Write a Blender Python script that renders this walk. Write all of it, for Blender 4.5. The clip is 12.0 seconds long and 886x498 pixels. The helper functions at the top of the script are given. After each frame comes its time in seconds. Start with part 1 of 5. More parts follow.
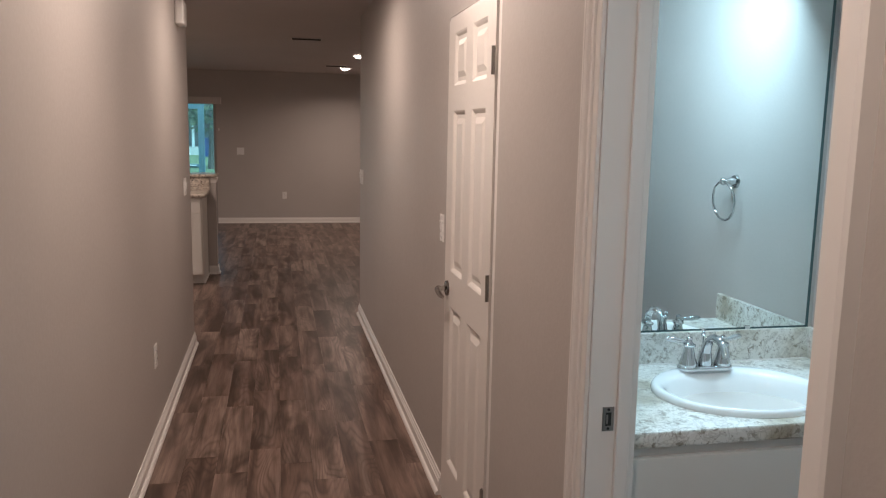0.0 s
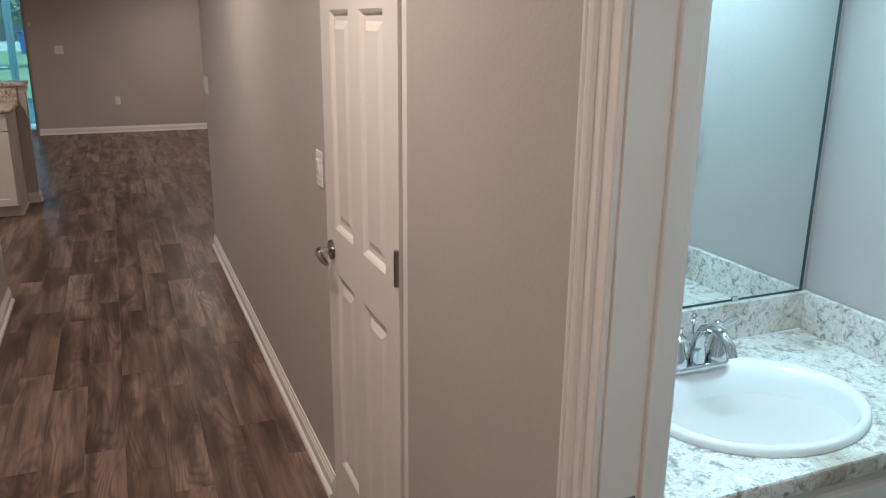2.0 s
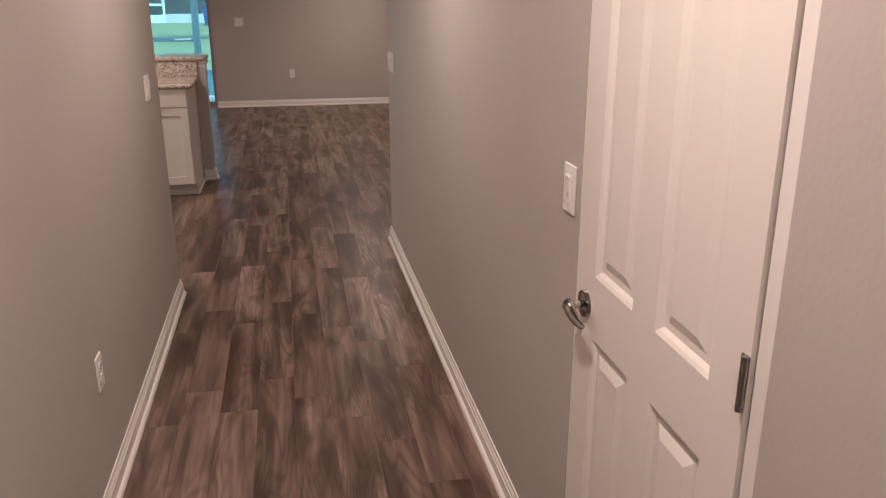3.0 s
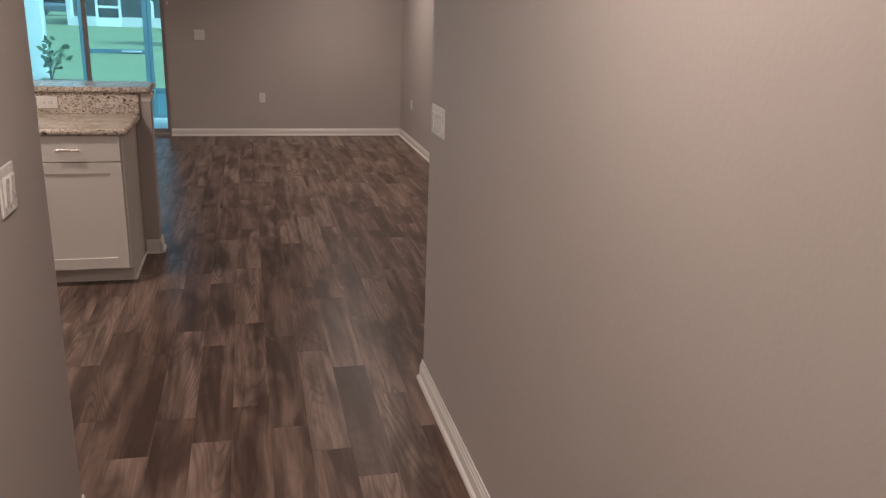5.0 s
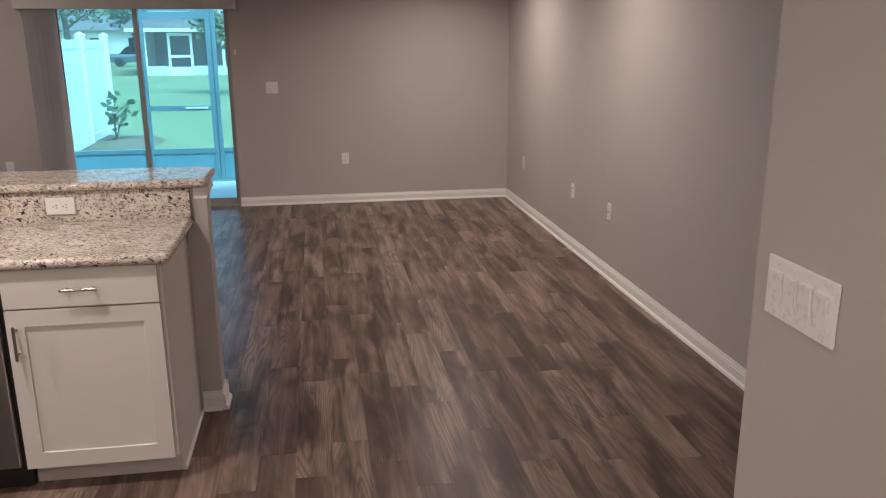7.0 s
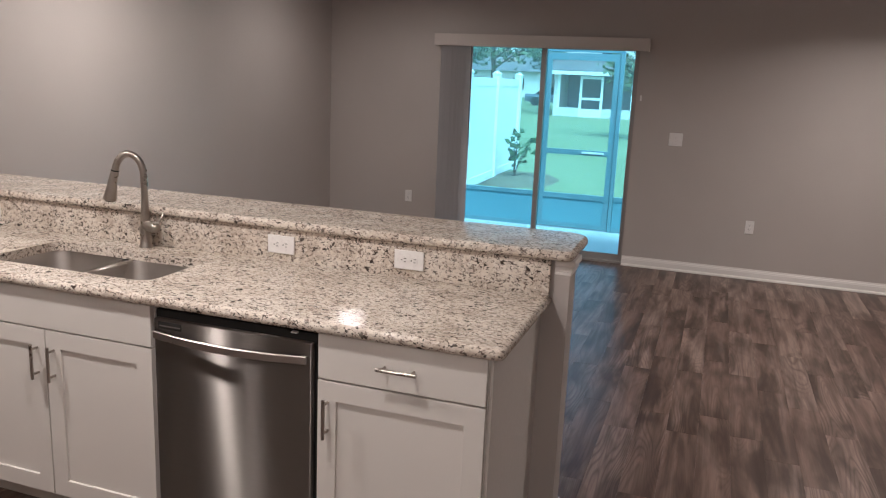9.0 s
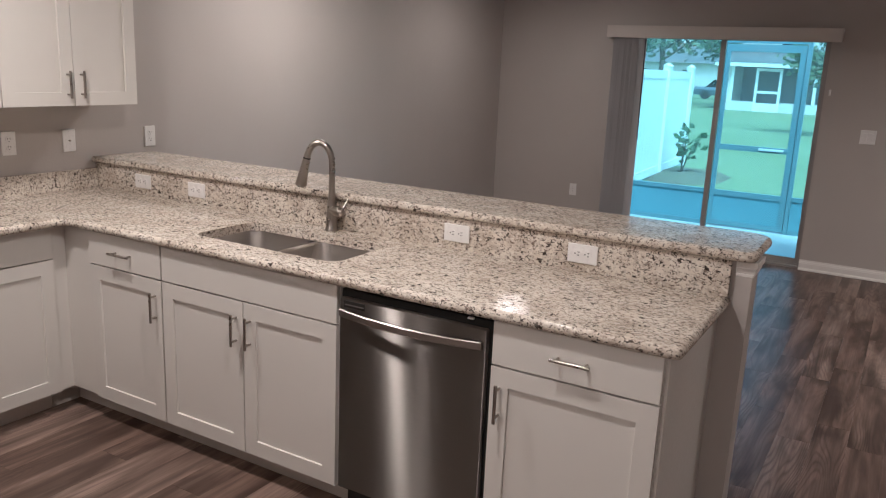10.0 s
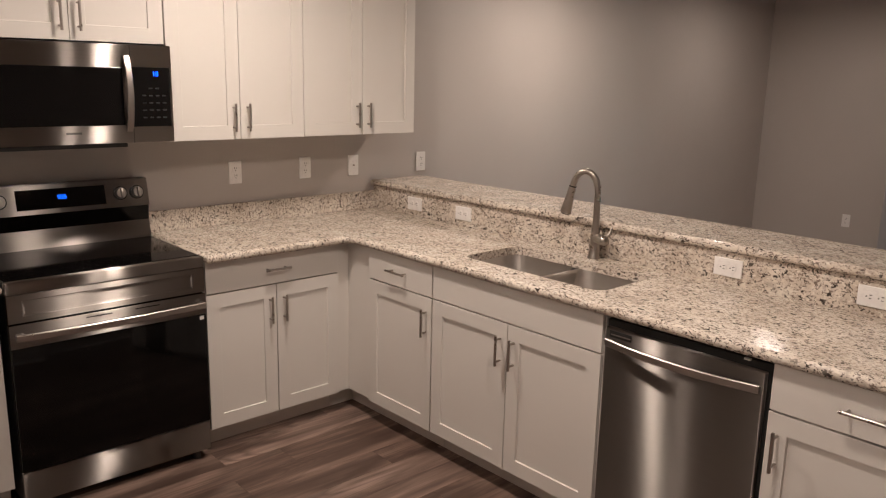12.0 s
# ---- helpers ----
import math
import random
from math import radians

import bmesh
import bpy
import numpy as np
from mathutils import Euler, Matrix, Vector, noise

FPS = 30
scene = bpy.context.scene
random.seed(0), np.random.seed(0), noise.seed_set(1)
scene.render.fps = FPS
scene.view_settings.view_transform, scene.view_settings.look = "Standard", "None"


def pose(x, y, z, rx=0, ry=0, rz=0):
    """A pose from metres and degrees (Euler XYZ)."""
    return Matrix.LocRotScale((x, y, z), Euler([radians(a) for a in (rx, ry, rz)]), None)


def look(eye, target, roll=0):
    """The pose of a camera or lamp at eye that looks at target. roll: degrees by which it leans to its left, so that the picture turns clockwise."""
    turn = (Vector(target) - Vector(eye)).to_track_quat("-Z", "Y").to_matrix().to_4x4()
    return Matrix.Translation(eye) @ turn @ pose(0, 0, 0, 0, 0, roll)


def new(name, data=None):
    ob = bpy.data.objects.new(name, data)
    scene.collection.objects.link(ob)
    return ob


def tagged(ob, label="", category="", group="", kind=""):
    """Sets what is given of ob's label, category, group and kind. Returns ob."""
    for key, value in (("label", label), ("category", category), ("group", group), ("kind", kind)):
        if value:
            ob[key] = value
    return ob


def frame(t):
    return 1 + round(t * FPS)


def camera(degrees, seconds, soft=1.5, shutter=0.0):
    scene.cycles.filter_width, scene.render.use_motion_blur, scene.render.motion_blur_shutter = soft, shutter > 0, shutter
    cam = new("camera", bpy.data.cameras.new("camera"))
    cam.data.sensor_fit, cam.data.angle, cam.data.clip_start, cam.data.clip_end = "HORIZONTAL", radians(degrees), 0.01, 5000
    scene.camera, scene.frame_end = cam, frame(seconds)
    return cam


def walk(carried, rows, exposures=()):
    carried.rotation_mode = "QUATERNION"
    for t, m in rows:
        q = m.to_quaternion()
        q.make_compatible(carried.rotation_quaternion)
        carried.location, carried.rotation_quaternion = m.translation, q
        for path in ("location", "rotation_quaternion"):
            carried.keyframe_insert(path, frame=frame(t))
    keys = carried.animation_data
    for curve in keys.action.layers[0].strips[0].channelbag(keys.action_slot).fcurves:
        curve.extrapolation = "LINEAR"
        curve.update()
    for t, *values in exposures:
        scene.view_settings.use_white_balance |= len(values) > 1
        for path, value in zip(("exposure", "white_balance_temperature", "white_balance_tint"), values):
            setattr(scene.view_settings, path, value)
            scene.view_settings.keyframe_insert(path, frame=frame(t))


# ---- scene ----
cam = camera(58.6, 12.0, soft=1.2)
PATH = [
    (0, (0.056, -1.247, 1.596), (0.467, 0.688, 1.301), 1.1),
    (0.5, (0.036, -1.099, 1.571), (0.556, 0.796, 1.201), 2.0),
    (1, (-0.008, -0.876, 1.646), (0.716, 0.929, 1.18), 1.9),
    (1.5, (0.08, -0.659, 1.662), (0.833, 1.119, 1.14), 1.1),
    (2, (0.159, -0.449, 1.649), (0.89, 1.328, 1.094), 0.5),
    (2.5, (0.12, -0.103, 1.653), (0.638, 1.726, 1.031), -0.4),
    (2.7, (0.112, 0.06, 1.641), (0.495, 1.919, 1.011), -0.7),
    (4.3, (0.104, 1.59, 1.62), (0.467, 3.463, 1.017), 1.4),
    (4.5, (0.112, 1.806, 1.641), (0.514, 3.67, 1.038), 1.6),
    (5, (0.021, 2.281, 1.653), (0.486, 4.134, 1.061), 2.1),
    (5.5, (-0.033, 2.747, 1.647), (0.348, 4.626, 1.079), 1.0),
    (6, (-0.061, 3.212, 1.659), (0.24, 5.112, 1.113), 0.0),
    (6.5, (-0.107, 3.661, 1.679), (0.2, 5.561, 1.136), -0.2),
    (6.7, (-0.095, 3.839, 1.666), (0.213, 5.742, 1.132), -0.3),
    (8.3, (-0.118, 4.937, 1.66), (-0.233, 6.891, 1.248), 1.2),
    (8.5, (-0.12, 4.957, 1.656), (-0.398, 6.896, 1.25), 1.7),
    (9, (-0.146, 4.945, 1.654), (-0.777, 6.795, 1.232), 2.5),
    (9.5, (-0.163, 4.91, 1.652), (-0.989, 6.675, 1.203), 2.6),
    (10, (-0.191, 4.871, 1.659), (-1.172, 6.553, 1.201), 2.5),
    (10.5, (-0.208, 4.848, 1.671), (-1.332, 6.438, 1.214), 2.1),
    (11, (-0.226, 4.808, 1.679), (-1.474, 6.306, 1.237), 1.6),
    (11.5, (-0.242, 4.778, 1.689), (-1.598, 6.184, 1.262), 1.3),
    (12, (-0.259, 4.762, 1.692), (-1.702, 6.079, 1.266), 1.3),
]
EXPO = [(0.0, 0.90, 5950, 16), (0.5, 0.92, 5850, 13), (1.5, 0.9, 5750, 9), (2.0, 1.0, 5750, 11), (2.5, 1.25, 6000, 21), (4.5, 1.1, 5850, 16),
        (5.0, 1.08, 5750, 14), (5.5, 1.15, 5700, 13), (6.0, 1.32, 5600, 12), (6.5, 1.52, 5500, 12),
        (8.5, 1.52, 5350, 11), (9.5, 1.42, 5200, 9), (10.5, 1.36, 5250, 10), (11.2, 1.33, 5500, 11), (12.0, 1.33, 5850, 12)]
walk(cam, [(t, look(eye, target, roll)) for t, eye, target, roll in PATH], EXPO)

# ---- world, sun, lamps ----
CEIL = 2.52
world = bpy.data.worlds.new("sky")
scene.world = world
world.use_nodes = True
wn = world.node_tree
sky = wn.nodes.new("ShaderNodeTexSky")
sky.sky_type, sky.sun_disc = "NISHITA", False
sky.sun_elevation, sky.sun_rotation = radians(48), radians(140)
sky.dust_density = 2.0
haze = wn.nodes.new("ShaderNodeHueSaturation")
haze.inputs["Saturation"].default_value = 0.55
wn.links.new(sky.outputs[0], haze.inputs["Color"])
wn.links.new(haze.outputs[0], wn.nodes["Background"].inputs[0])
wn.nodes["Background"].inputs[1].default_value = 0.15
sun = bpy.data.lights.new("sun", "SUN")
sun.energy, sun.angle, sun.color = 1.5, radians(12), (1.0, 0.98, 0.95)
so = new("sun", sun)
so.matrix_world = look((0, 0, 20), (-6, 10, 0))

WARM = (1.0, 0.79, 0.60)


def disc_lamp(x, y, z, watts, color, size=0.13, spread=176):
    d = bpy.data.lights.new("can_light", "AREA")
    d.shape, d.size, d.energy, d.color, d.spread = "DISK", size, watts, color, radians(spread)
    o = new("lamp", d)
    o.matrix_world = pose(x, y, z)
    return o


CANS = [(1.1, 8.95), (1.1, 11.1), (-3.1, 8.95), (-3.1, 11.1), (-2.82, 6.40), (-2.82, 5.0), (-1.4, 6.4), (-1.4, 5.0), (0.1, 3.5), (0.1, 1.35), (0.1, -0.7)]
CAN_WATTS = [7.5, 9, 10, 3.5, 9.5, 1.8, 8, 2.5, 8.8, 9.0, 6]
for (lx, ly), w in zip(CANS, CAN_WATTS):
    disc_lamp(lx, ly, CEIL - 0.045, w, WARM, 0.24 if ly > 7 else 0.13, 152 if lx > 1 else 174)
BATH_COLOR = (0.60, 0.88, 0.96)
bl = disc_lamp(1.33, 0.92, 2.24, 14.0, BATH_COLOR, 0.16, 175)
bl.data.shape, bl.data.size, bl.data.size_y = "RECTANGLE", 0.60, 0.14
bl.matrix_world = look((1.32, 0.78, 2.19), (1.32, 0.0, 1.60))


# ---- materials ----
def mat(name):
    m = bpy.data.materials.new(name)
    m.use_nodes = True
    nt = m.node_tree
    return m, nt, nt.nodes["Principled BSDF"]


def node(nt, kind, **inputs):
    n = nt.nodes.new(kind)
    for k, v in inputs.items():
        n.inputs[k].default_value = v
    return n


def coords(nt, scale=(1, 1, 1), rand=0.0):
    tc = nt.nodes.new("ShaderNodeTexCoord")
    mp = nt.nodes.new("ShaderNodeMapping")
    mp.inputs["Scale"].default_value = scale
    nt.links.new(tc.outputs["Object"], mp.inputs["Vector"])
    if rand:
        oi = nt.nodes.new("ShaderNodeObjectInfo")
        mu = nt.nodes.new("ShaderNodeMath")
        mu.operation = "MULTIPLY"
        mu.inputs[1].default_value = rand
        nt.links.new(oi.outputs["Random"], mu.inputs[0])
        cb = nt.nodes.new("ShaderNodeCombineXYZ")
        for i in range(3):
            nt.links.new(mu.outputs[0], cb.inputs[i])
        nt.links.new(cb.outputs[0], mp.inputs["Location"])
    return mp.outputs["Vector"]


def noise_tex(nt, vec, scale, detail=3.0, rough=0.55, distort=0.0):
    n = nt.nodes.new("ShaderNodeTexNoise")
    n.inputs["Scale"].default_value, n.inputs["Detail"].default_value = scale, detail
    n.inputs["Roughness"].default_value, n.inputs["Distortion"].default_value = rough, distort
    nt.links.new(vec, n.inputs["Vector"])
    return n.outputs["Fac"]


def ramp(nt, fac, stops):
    r = nt.nodes.new("ShaderNodeValToRGB")
    e = r.color_ramp.elements
    while len(e) < len(stops):
        e.new(0.5)
    for el, (p, c) in zip(e, stops):
        el.position = p
        el.color = (c, c, c, 1) if isinstance(c, (int, float)) else (*c, 1)
    nt.links.new(fac, r.inputs["Fac"])
    return r.outputs["Color"]


def mix(nt, fac, a, b, mode="MIX"):
    n = nt.nodes.new("ShaderNodeMix")
    n.data_type, n.blend_type = "RGBA", mode
    for sock, v in ((n.inputs["Factor"], fac), (n.inputs[6], a), (n.inputs[7], b)):
        if hasattr(v, "is_linked"):
            nt.links.new(v, sock)
        else:
            sock.default_value = v if not isinstance(v, tuple) else (*v, 1)
    return n.outputs[2]


def bump(nt, bsdf, height, strength, dist=0.01):
    b = nt.nodes.new("ShaderNodeBump")
    b.inputs["Strength"].default_value, b.inputs["Distance"].default_value = strength, dist
    nt.links.new(height, b.inputs["Height"])
    nt.links.new(b.outputs["Normal"], bsdf.inputs["Normal"])


def painted(name, color, rough=0.5, bump_scale=0, bump_strength=0.1, vary=0.06, spec=0.5):
    m, nt, b = mat(name)
    v = coords(nt)
    big = noise_tex(nt, v, 1.3, 4)
    lo = tuple(c * (1 - vary) for c in color)
    hi = tuple(min(1, c * (1 + vary)) for c in color)
    nt.links.new(ramp(nt, big, [(0.3, lo), (0.7, hi)]), b.inputs["Base Color"])
    fine = noise_tex(nt, v, 60, 2)
    nt.links.new(ramp(nt, fine, [(0.3, max(0.02, rough - 0.06)), (0.7, min(1, rough + 0.06))]), b.inputs["Roughness"])
    b.inputs["Specular IOR Level"].default_value = spec
    if bump_scale:
        h = noise_tex(nt, v, bump_scale, 2.5, 0.5)
        bump(nt, b, ramp(nt, h, [(0.42, 0.0), (0.62, 1.0)]), bump_strength, 0.004)
    return m


def metal(name, color, rough, brush=None, metallic=1.0):
    m, nt, b = mat(name)
    b.inputs["Base Color"].default_value = (*color, 1)
    b.inputs["Metallic"].default_value = metallic
    v = coords(nt, brush or (1, 1, 1))
    f = noise_tex(nt, v, 40 if brush else 25, 3)
    nt.links.new(ramp(nt, f, [(0.25, rough * 0.8), (0.75, rough * 1.25)]), b.inputs["Roughness"])
    if brush:
        bump(nt, b, f, 0.04, 0.002)
    return m


def brushed(name, color, rough):
    """Steel brushed crosswise, so that highlights stretch upright."""
    m, nt, b = mat(name)
    f = noise_tex(nt, coords(nt, (0.6, 0.6, 300)), 6, 4)
    gl = nt.nodes.new("ShaderNodeBsdfAnisotropic")
    nt.links.new(ramp(nt, f, [(0.3, tuple(c * 0.95 for c in color)), (0.7, tuple(c * 1.05 for c in color))]), gl.inputs["Color"])
    gl.inputs["Roughness"].default_value = rough
    gl.inputs["Anisotropy"].default_value = 0.83
    cx = nt.nodes.new("ShaderNodeCombineXYZ")
    cx.inputs[0].default_value = 1.0
    vt_ = nt.nodes.new("ShaderNodeVectorTransform")
    vt_.vector_type, vt_.convert_from, vt_.convert_to = "VECTOR", "OBJECT", "WORLD"
    nt.links.new(cx.outputs[0], vt_.inputs[0])
    nt.links.new(vt_.outputs[0], gl.inputs["Tangent"])
    nt.links.new(gl.outputs[0], nt.nodes["Material Output"].inputs[0])
    nt.nodes.remove(b)
    return m


def plain(name, color, rough=0.5, **kw):
    m, nt, b = mat(name)
    b.inputs["Base Color"].default_value = (*color, 1)
    b.inputs["Roughness"].default_value = rough
    for k, v in kw.items():
        b.inputs[k.replace("_", " ")].default_value = v
    return m


def glow(name, color, strength):
    m, nt, b = mat(name)
    b.inputs["Base Color"].default_value = (*color, 1)
    b.inputs["Emission Color"].default_value = (*color, 1)
    b.inputs["Emission Strength"].default_value = strength
    return m


WALL = painted("wall_paint", (0.47, 0.432, 0.405), 0.5, 90, 0.05, 0.035)
CEILING = painted("ceiling_paint", (0.55, 0.50, 0.47), 0.8, 30, 0.3, 0.03)
TRIM = painted("trim_paint", (0.78, 0.75, 0.72), 0.35, 0, 0, 0.03)
DOORP = painted("door_paint", (0.76, 0.72, 0.68), 0.38, 130, 0.03, 0.02)
CAB = painted("cabinet_paint", (0.69, 0.66, 0.62), 0.36, 0, 0, 0.02)
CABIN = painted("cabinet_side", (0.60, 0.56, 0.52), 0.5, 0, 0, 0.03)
PLATE = painted("plate_plastic", (0.80, 0.78, 0.76), 0.3, 0, 0, 0.02)
SLOT = plain("slot_black", (0.02, 0.02, 0.02), 0.5)
GAP = plain("dark_gap", (0.012, 0.011, 0.01), 0.7)
CHROME = metal("chrome", (0.62, 0.63, 0.64), 0.06)
NICKEL = metal("brushed_nickel", (0.40, 0.365, 0.33), 0.30)
DARKNICK = metal("dark_nickel", (0.30, 0.28, 0.26), 0.3)
STEEL = brushed("stainless", (0.30, 0.277, 0.259), 0.42)
STEELH = brushed("stainless_trim", (0.32, 0.297, 0.278), 0.37)
STEELB = metal("steel_bar", (0.40, 0.37, 0.345), 0.33)
DOORLEVER = metal("polished_nickel", (0.40, 0.38, 0.36), 0.10)
SINKST = metal("sink_steel", (0.56, 0.53, 0.50), 0.36)
BLACKG = plain("black_glass", (0.004, 0.0035, 0.0035), 0.07, Specular_IOR_Level=0.2)
BLACKP = painted("black_plastic", (0.02, 0.02, 0.02), 0.4, 0, 0, 0.1)
PORC = plain("porcelain", (0.80, 0.81, 0.80), 0.08, Coat_Weight=0.4)
BLUELED = glow("blue_display", (0.015, 0.14, 1.0), 1.3)
LENS = glow("lamp_lens", (1.0, 0.85, 0.68), 6.0)
GREYTXT = plain("grey_print", (0.10, 0.095, 0.09), 0.5)
DIMTXT = plain("dim_print", (0.016, 0.016, 0.018), 0.4)
MIRROR = plain("mirror_silver", (0.80, 0.86, 0.85), 0.015, Metallic=1.0)
MEDGE = plain("mirror_edge", (0.05, 0.09, 0.09), 0.2)
ALU = metal("bronze_aluminium", (0.36, 0.345, 0.33), 0.45, None, 0.3)
SCREENF = painted("screen_frame_paint", (0.19, 0.29, 0.33), 0.5, 0, 0, 0.05)
KICK = painted("kick_panel_paint", (0.20, 0.35, 0.41), 0.5, 0, 0, 0.06)
VINYL = painted("white_vinyl", (0.80, 0.82, 0.82), 0.45, 0, 0, 0.02)
BLIND = painted("blind_vinyl", (0.58, 0.57, 0.58), 0.6, 0, 0, 0.05)
VALANCE = painted("valance_vinyl", (0.60, 0.55, 0.51), 0.5, 0, 0, 0.03)
CONC = painted("concrete", (0.58, 0.58, 0.57), 0.85, 25, 0.2, 0.12)
STUCCO = painted("stucco", (0.62, 0.60, 0.57), 0.9, 20, 0.3, 0.06)
# darker copy of the stucco; the lanai's shade is in its colour
STUCCO_SHADE = painted("shaded_stucco", (0.26, 0.27, 0.28), 0.9, 20, 0.3, 0.06)
ROOFM = painted("roof_shingle", (0.17, 0.16, 0.16), 0.9, 8, 0.4, 0.2)
BINB = painted("blue_bin_plastic", (0.01, 0.05, 0.22), 0.45, 0, 0, 0.1)
BARK = painted("bark", (0.11, 0.085, 0.065), 0.9, 30, 0.5, 0.25)
CARP = plain("car_paint", (0.10, 0.12, 0.15), 0.2, Coat_Weight=1.0)


def glass_mat():
    m, nt, b = mat("pane_glass")
    tr = nt.nodes.new("ShaderNodeBsdfTransparent")
    # this cyan tint stands in for the cool cast of the daylight
    tr.inputs[0].default_value = (0.66, 0.94, 0.97, 1)
    gl = nt.nodes.new("ShaderNodeBsdfGlossy")
    gl.inputs["Roughness"].default_value = 0.02
    fr = nt.nodes.new("ShaderNodeFresnel")
    fr.inputs[0].default_value = 1.45
    mx = nt.nodes.new("ShaderNodeMixShader")
    nt.links.new(fr.outputs[0], mx.inputs[0])
    nt.links.new(tr.outputs[0], mx.inputs[1])
    nt.links.new(gl.outputs[0], mx.inputs[2])
    nt.links.new(mx.outputs[0], nt.nodes["Material Output"].inputs[0])
    return m


GLASS = glass_mat()


def mesh_screen_mat():
    """Fine insect screen: mostly open, with grey threads that catch the daylight."""
    m, nt, b = mat("insect_screen")
    b.inputs["Base Color"].default_value = (0.45, 0.50, 0.52, 1)
    b.inputs["Roughness"].default_value = 0.7
    tr = nt.nodes.new("ShaderNodeBsdfTransparent")
    mx = nt.nodes.new("ShaderNodeMixShader")
    mx.inputs[0].default_value = 0.08
    nt.links.new(tr.outputs[0], mx.inputs[1])
    nt.links.new(b.outputs[0], mx.inputs[2])
    nt.links.new(mx.outputs[0], nt.nodes["Material Output"].inputs[0])
    return m


MESH = mesh_screen_mat()


def granite_mat():
    """Cream granite with grey-brown clouds and short dark flakes that lie mostly one way."""
    m, nt, b = mat("granite")
    v = coords(nt)
    mp = nt.nodes.new("ShaderNodeMapping")
    mp.inputs["Rotation"].default_value = (0, 0, radians(28))
    mp.inputs["Scale"].default_value = (0.72, 1.12, 1.0)
    nt.links.new(v, mp.inputs["Vector"])
    g = mp.outputs[0]
    base = ramp(nt, noise_tex(nt, v, 9, 4), [(0.30, (0.52, 0.45, 0.375)), (0.5, (0.66, 0.59, 0.505)), (0.72, (0.74, 0.685, 0.605))])
    base = mix(nt, ramp(nt, noise_tex(nt, g, 62, 4, 0.6, 0.6), [(0.48, 0.0), (0.64, 0.6)]), base, (0.36, 0.30, 0.255))
    base = mix(nt, ramp(nt, noise_tex(nt, g, 75, 3, 0.55, 0.4), [(0.57, 0.0), (0.64, 0.8)]), base, (0.74, 0.69, 0.62))
    base = mix(nt, ramp(nt, noise_tex(nt, g, 105, 3, 0.6, 0.7), [(0.562, 0.0), (0.612, 0.85)]), base, (0.15, 0.105, 0.085))
    patch = ramp(nt, noise_tex(nt, v, 16, 2), [(0.34, 0.5), (0.56, 1.0)])
    flake = ramp(nt, noise_tex(nt, g, 88, 2, 0.5, 0.9), [(0.588, 0.0), (0.622, 0.95)])
    base = mix(nt, mix(nt, 1.0, flake, patch, "MULTIPLY"), base, (0.030, 0.021, 0.018))
    nt.links.new(base, b.inputs["Base Color"])
    nt.links.new(ramp(nt, noise_tex(nt, v, 90, 2), [(0.3, 0.12), (0.7, 0.16)]), b.inputs["Roughness"])
    b.inputs["Specular IOR Level"].default_value = 0.16
    return m


def laminate_mat():
    m, nt, b = mat("laminate_stone")
    v = coords(nt)
    w = noise_tex(nt, v, 5, 4)
    base = ramp(nt, w, [(0.34, (0.42, 0.37, 0.29)), (0.46, (0.68, 0.66, 0.60)), (0.66, (0.78, 0.77, 0.74))])
    n1 = noise_tex(nt, v, 16, 6, 0.65, 1.5)
    base = mix(nt, ramp(nt, n1, [(0.46, 0.0), (0.50, 0.42), (0.54, 0.0)]), base, (0.24, 0.21, 0.17))
    n2 = noise_tex(nt, v, 42, 6, 0.72, 0.5)
    base = mix(nt, ramp(nt, n2, [(0.52, 0.0), (0.62, 0.8)]), base, (0.20, 0.165, 0.12))
    n3 = noise_tex(nt, v, 120, 2)
    base = mix(nt, ramp(nt, n3, [(0.64, 0.0), (0.7, 0.6)]), base, (0.12, 0.11, 0.1))
    nt.links.new(base, b.inputs["Base Color"])
    b.inputs["Roughness"].default_value = 0.28
    return m


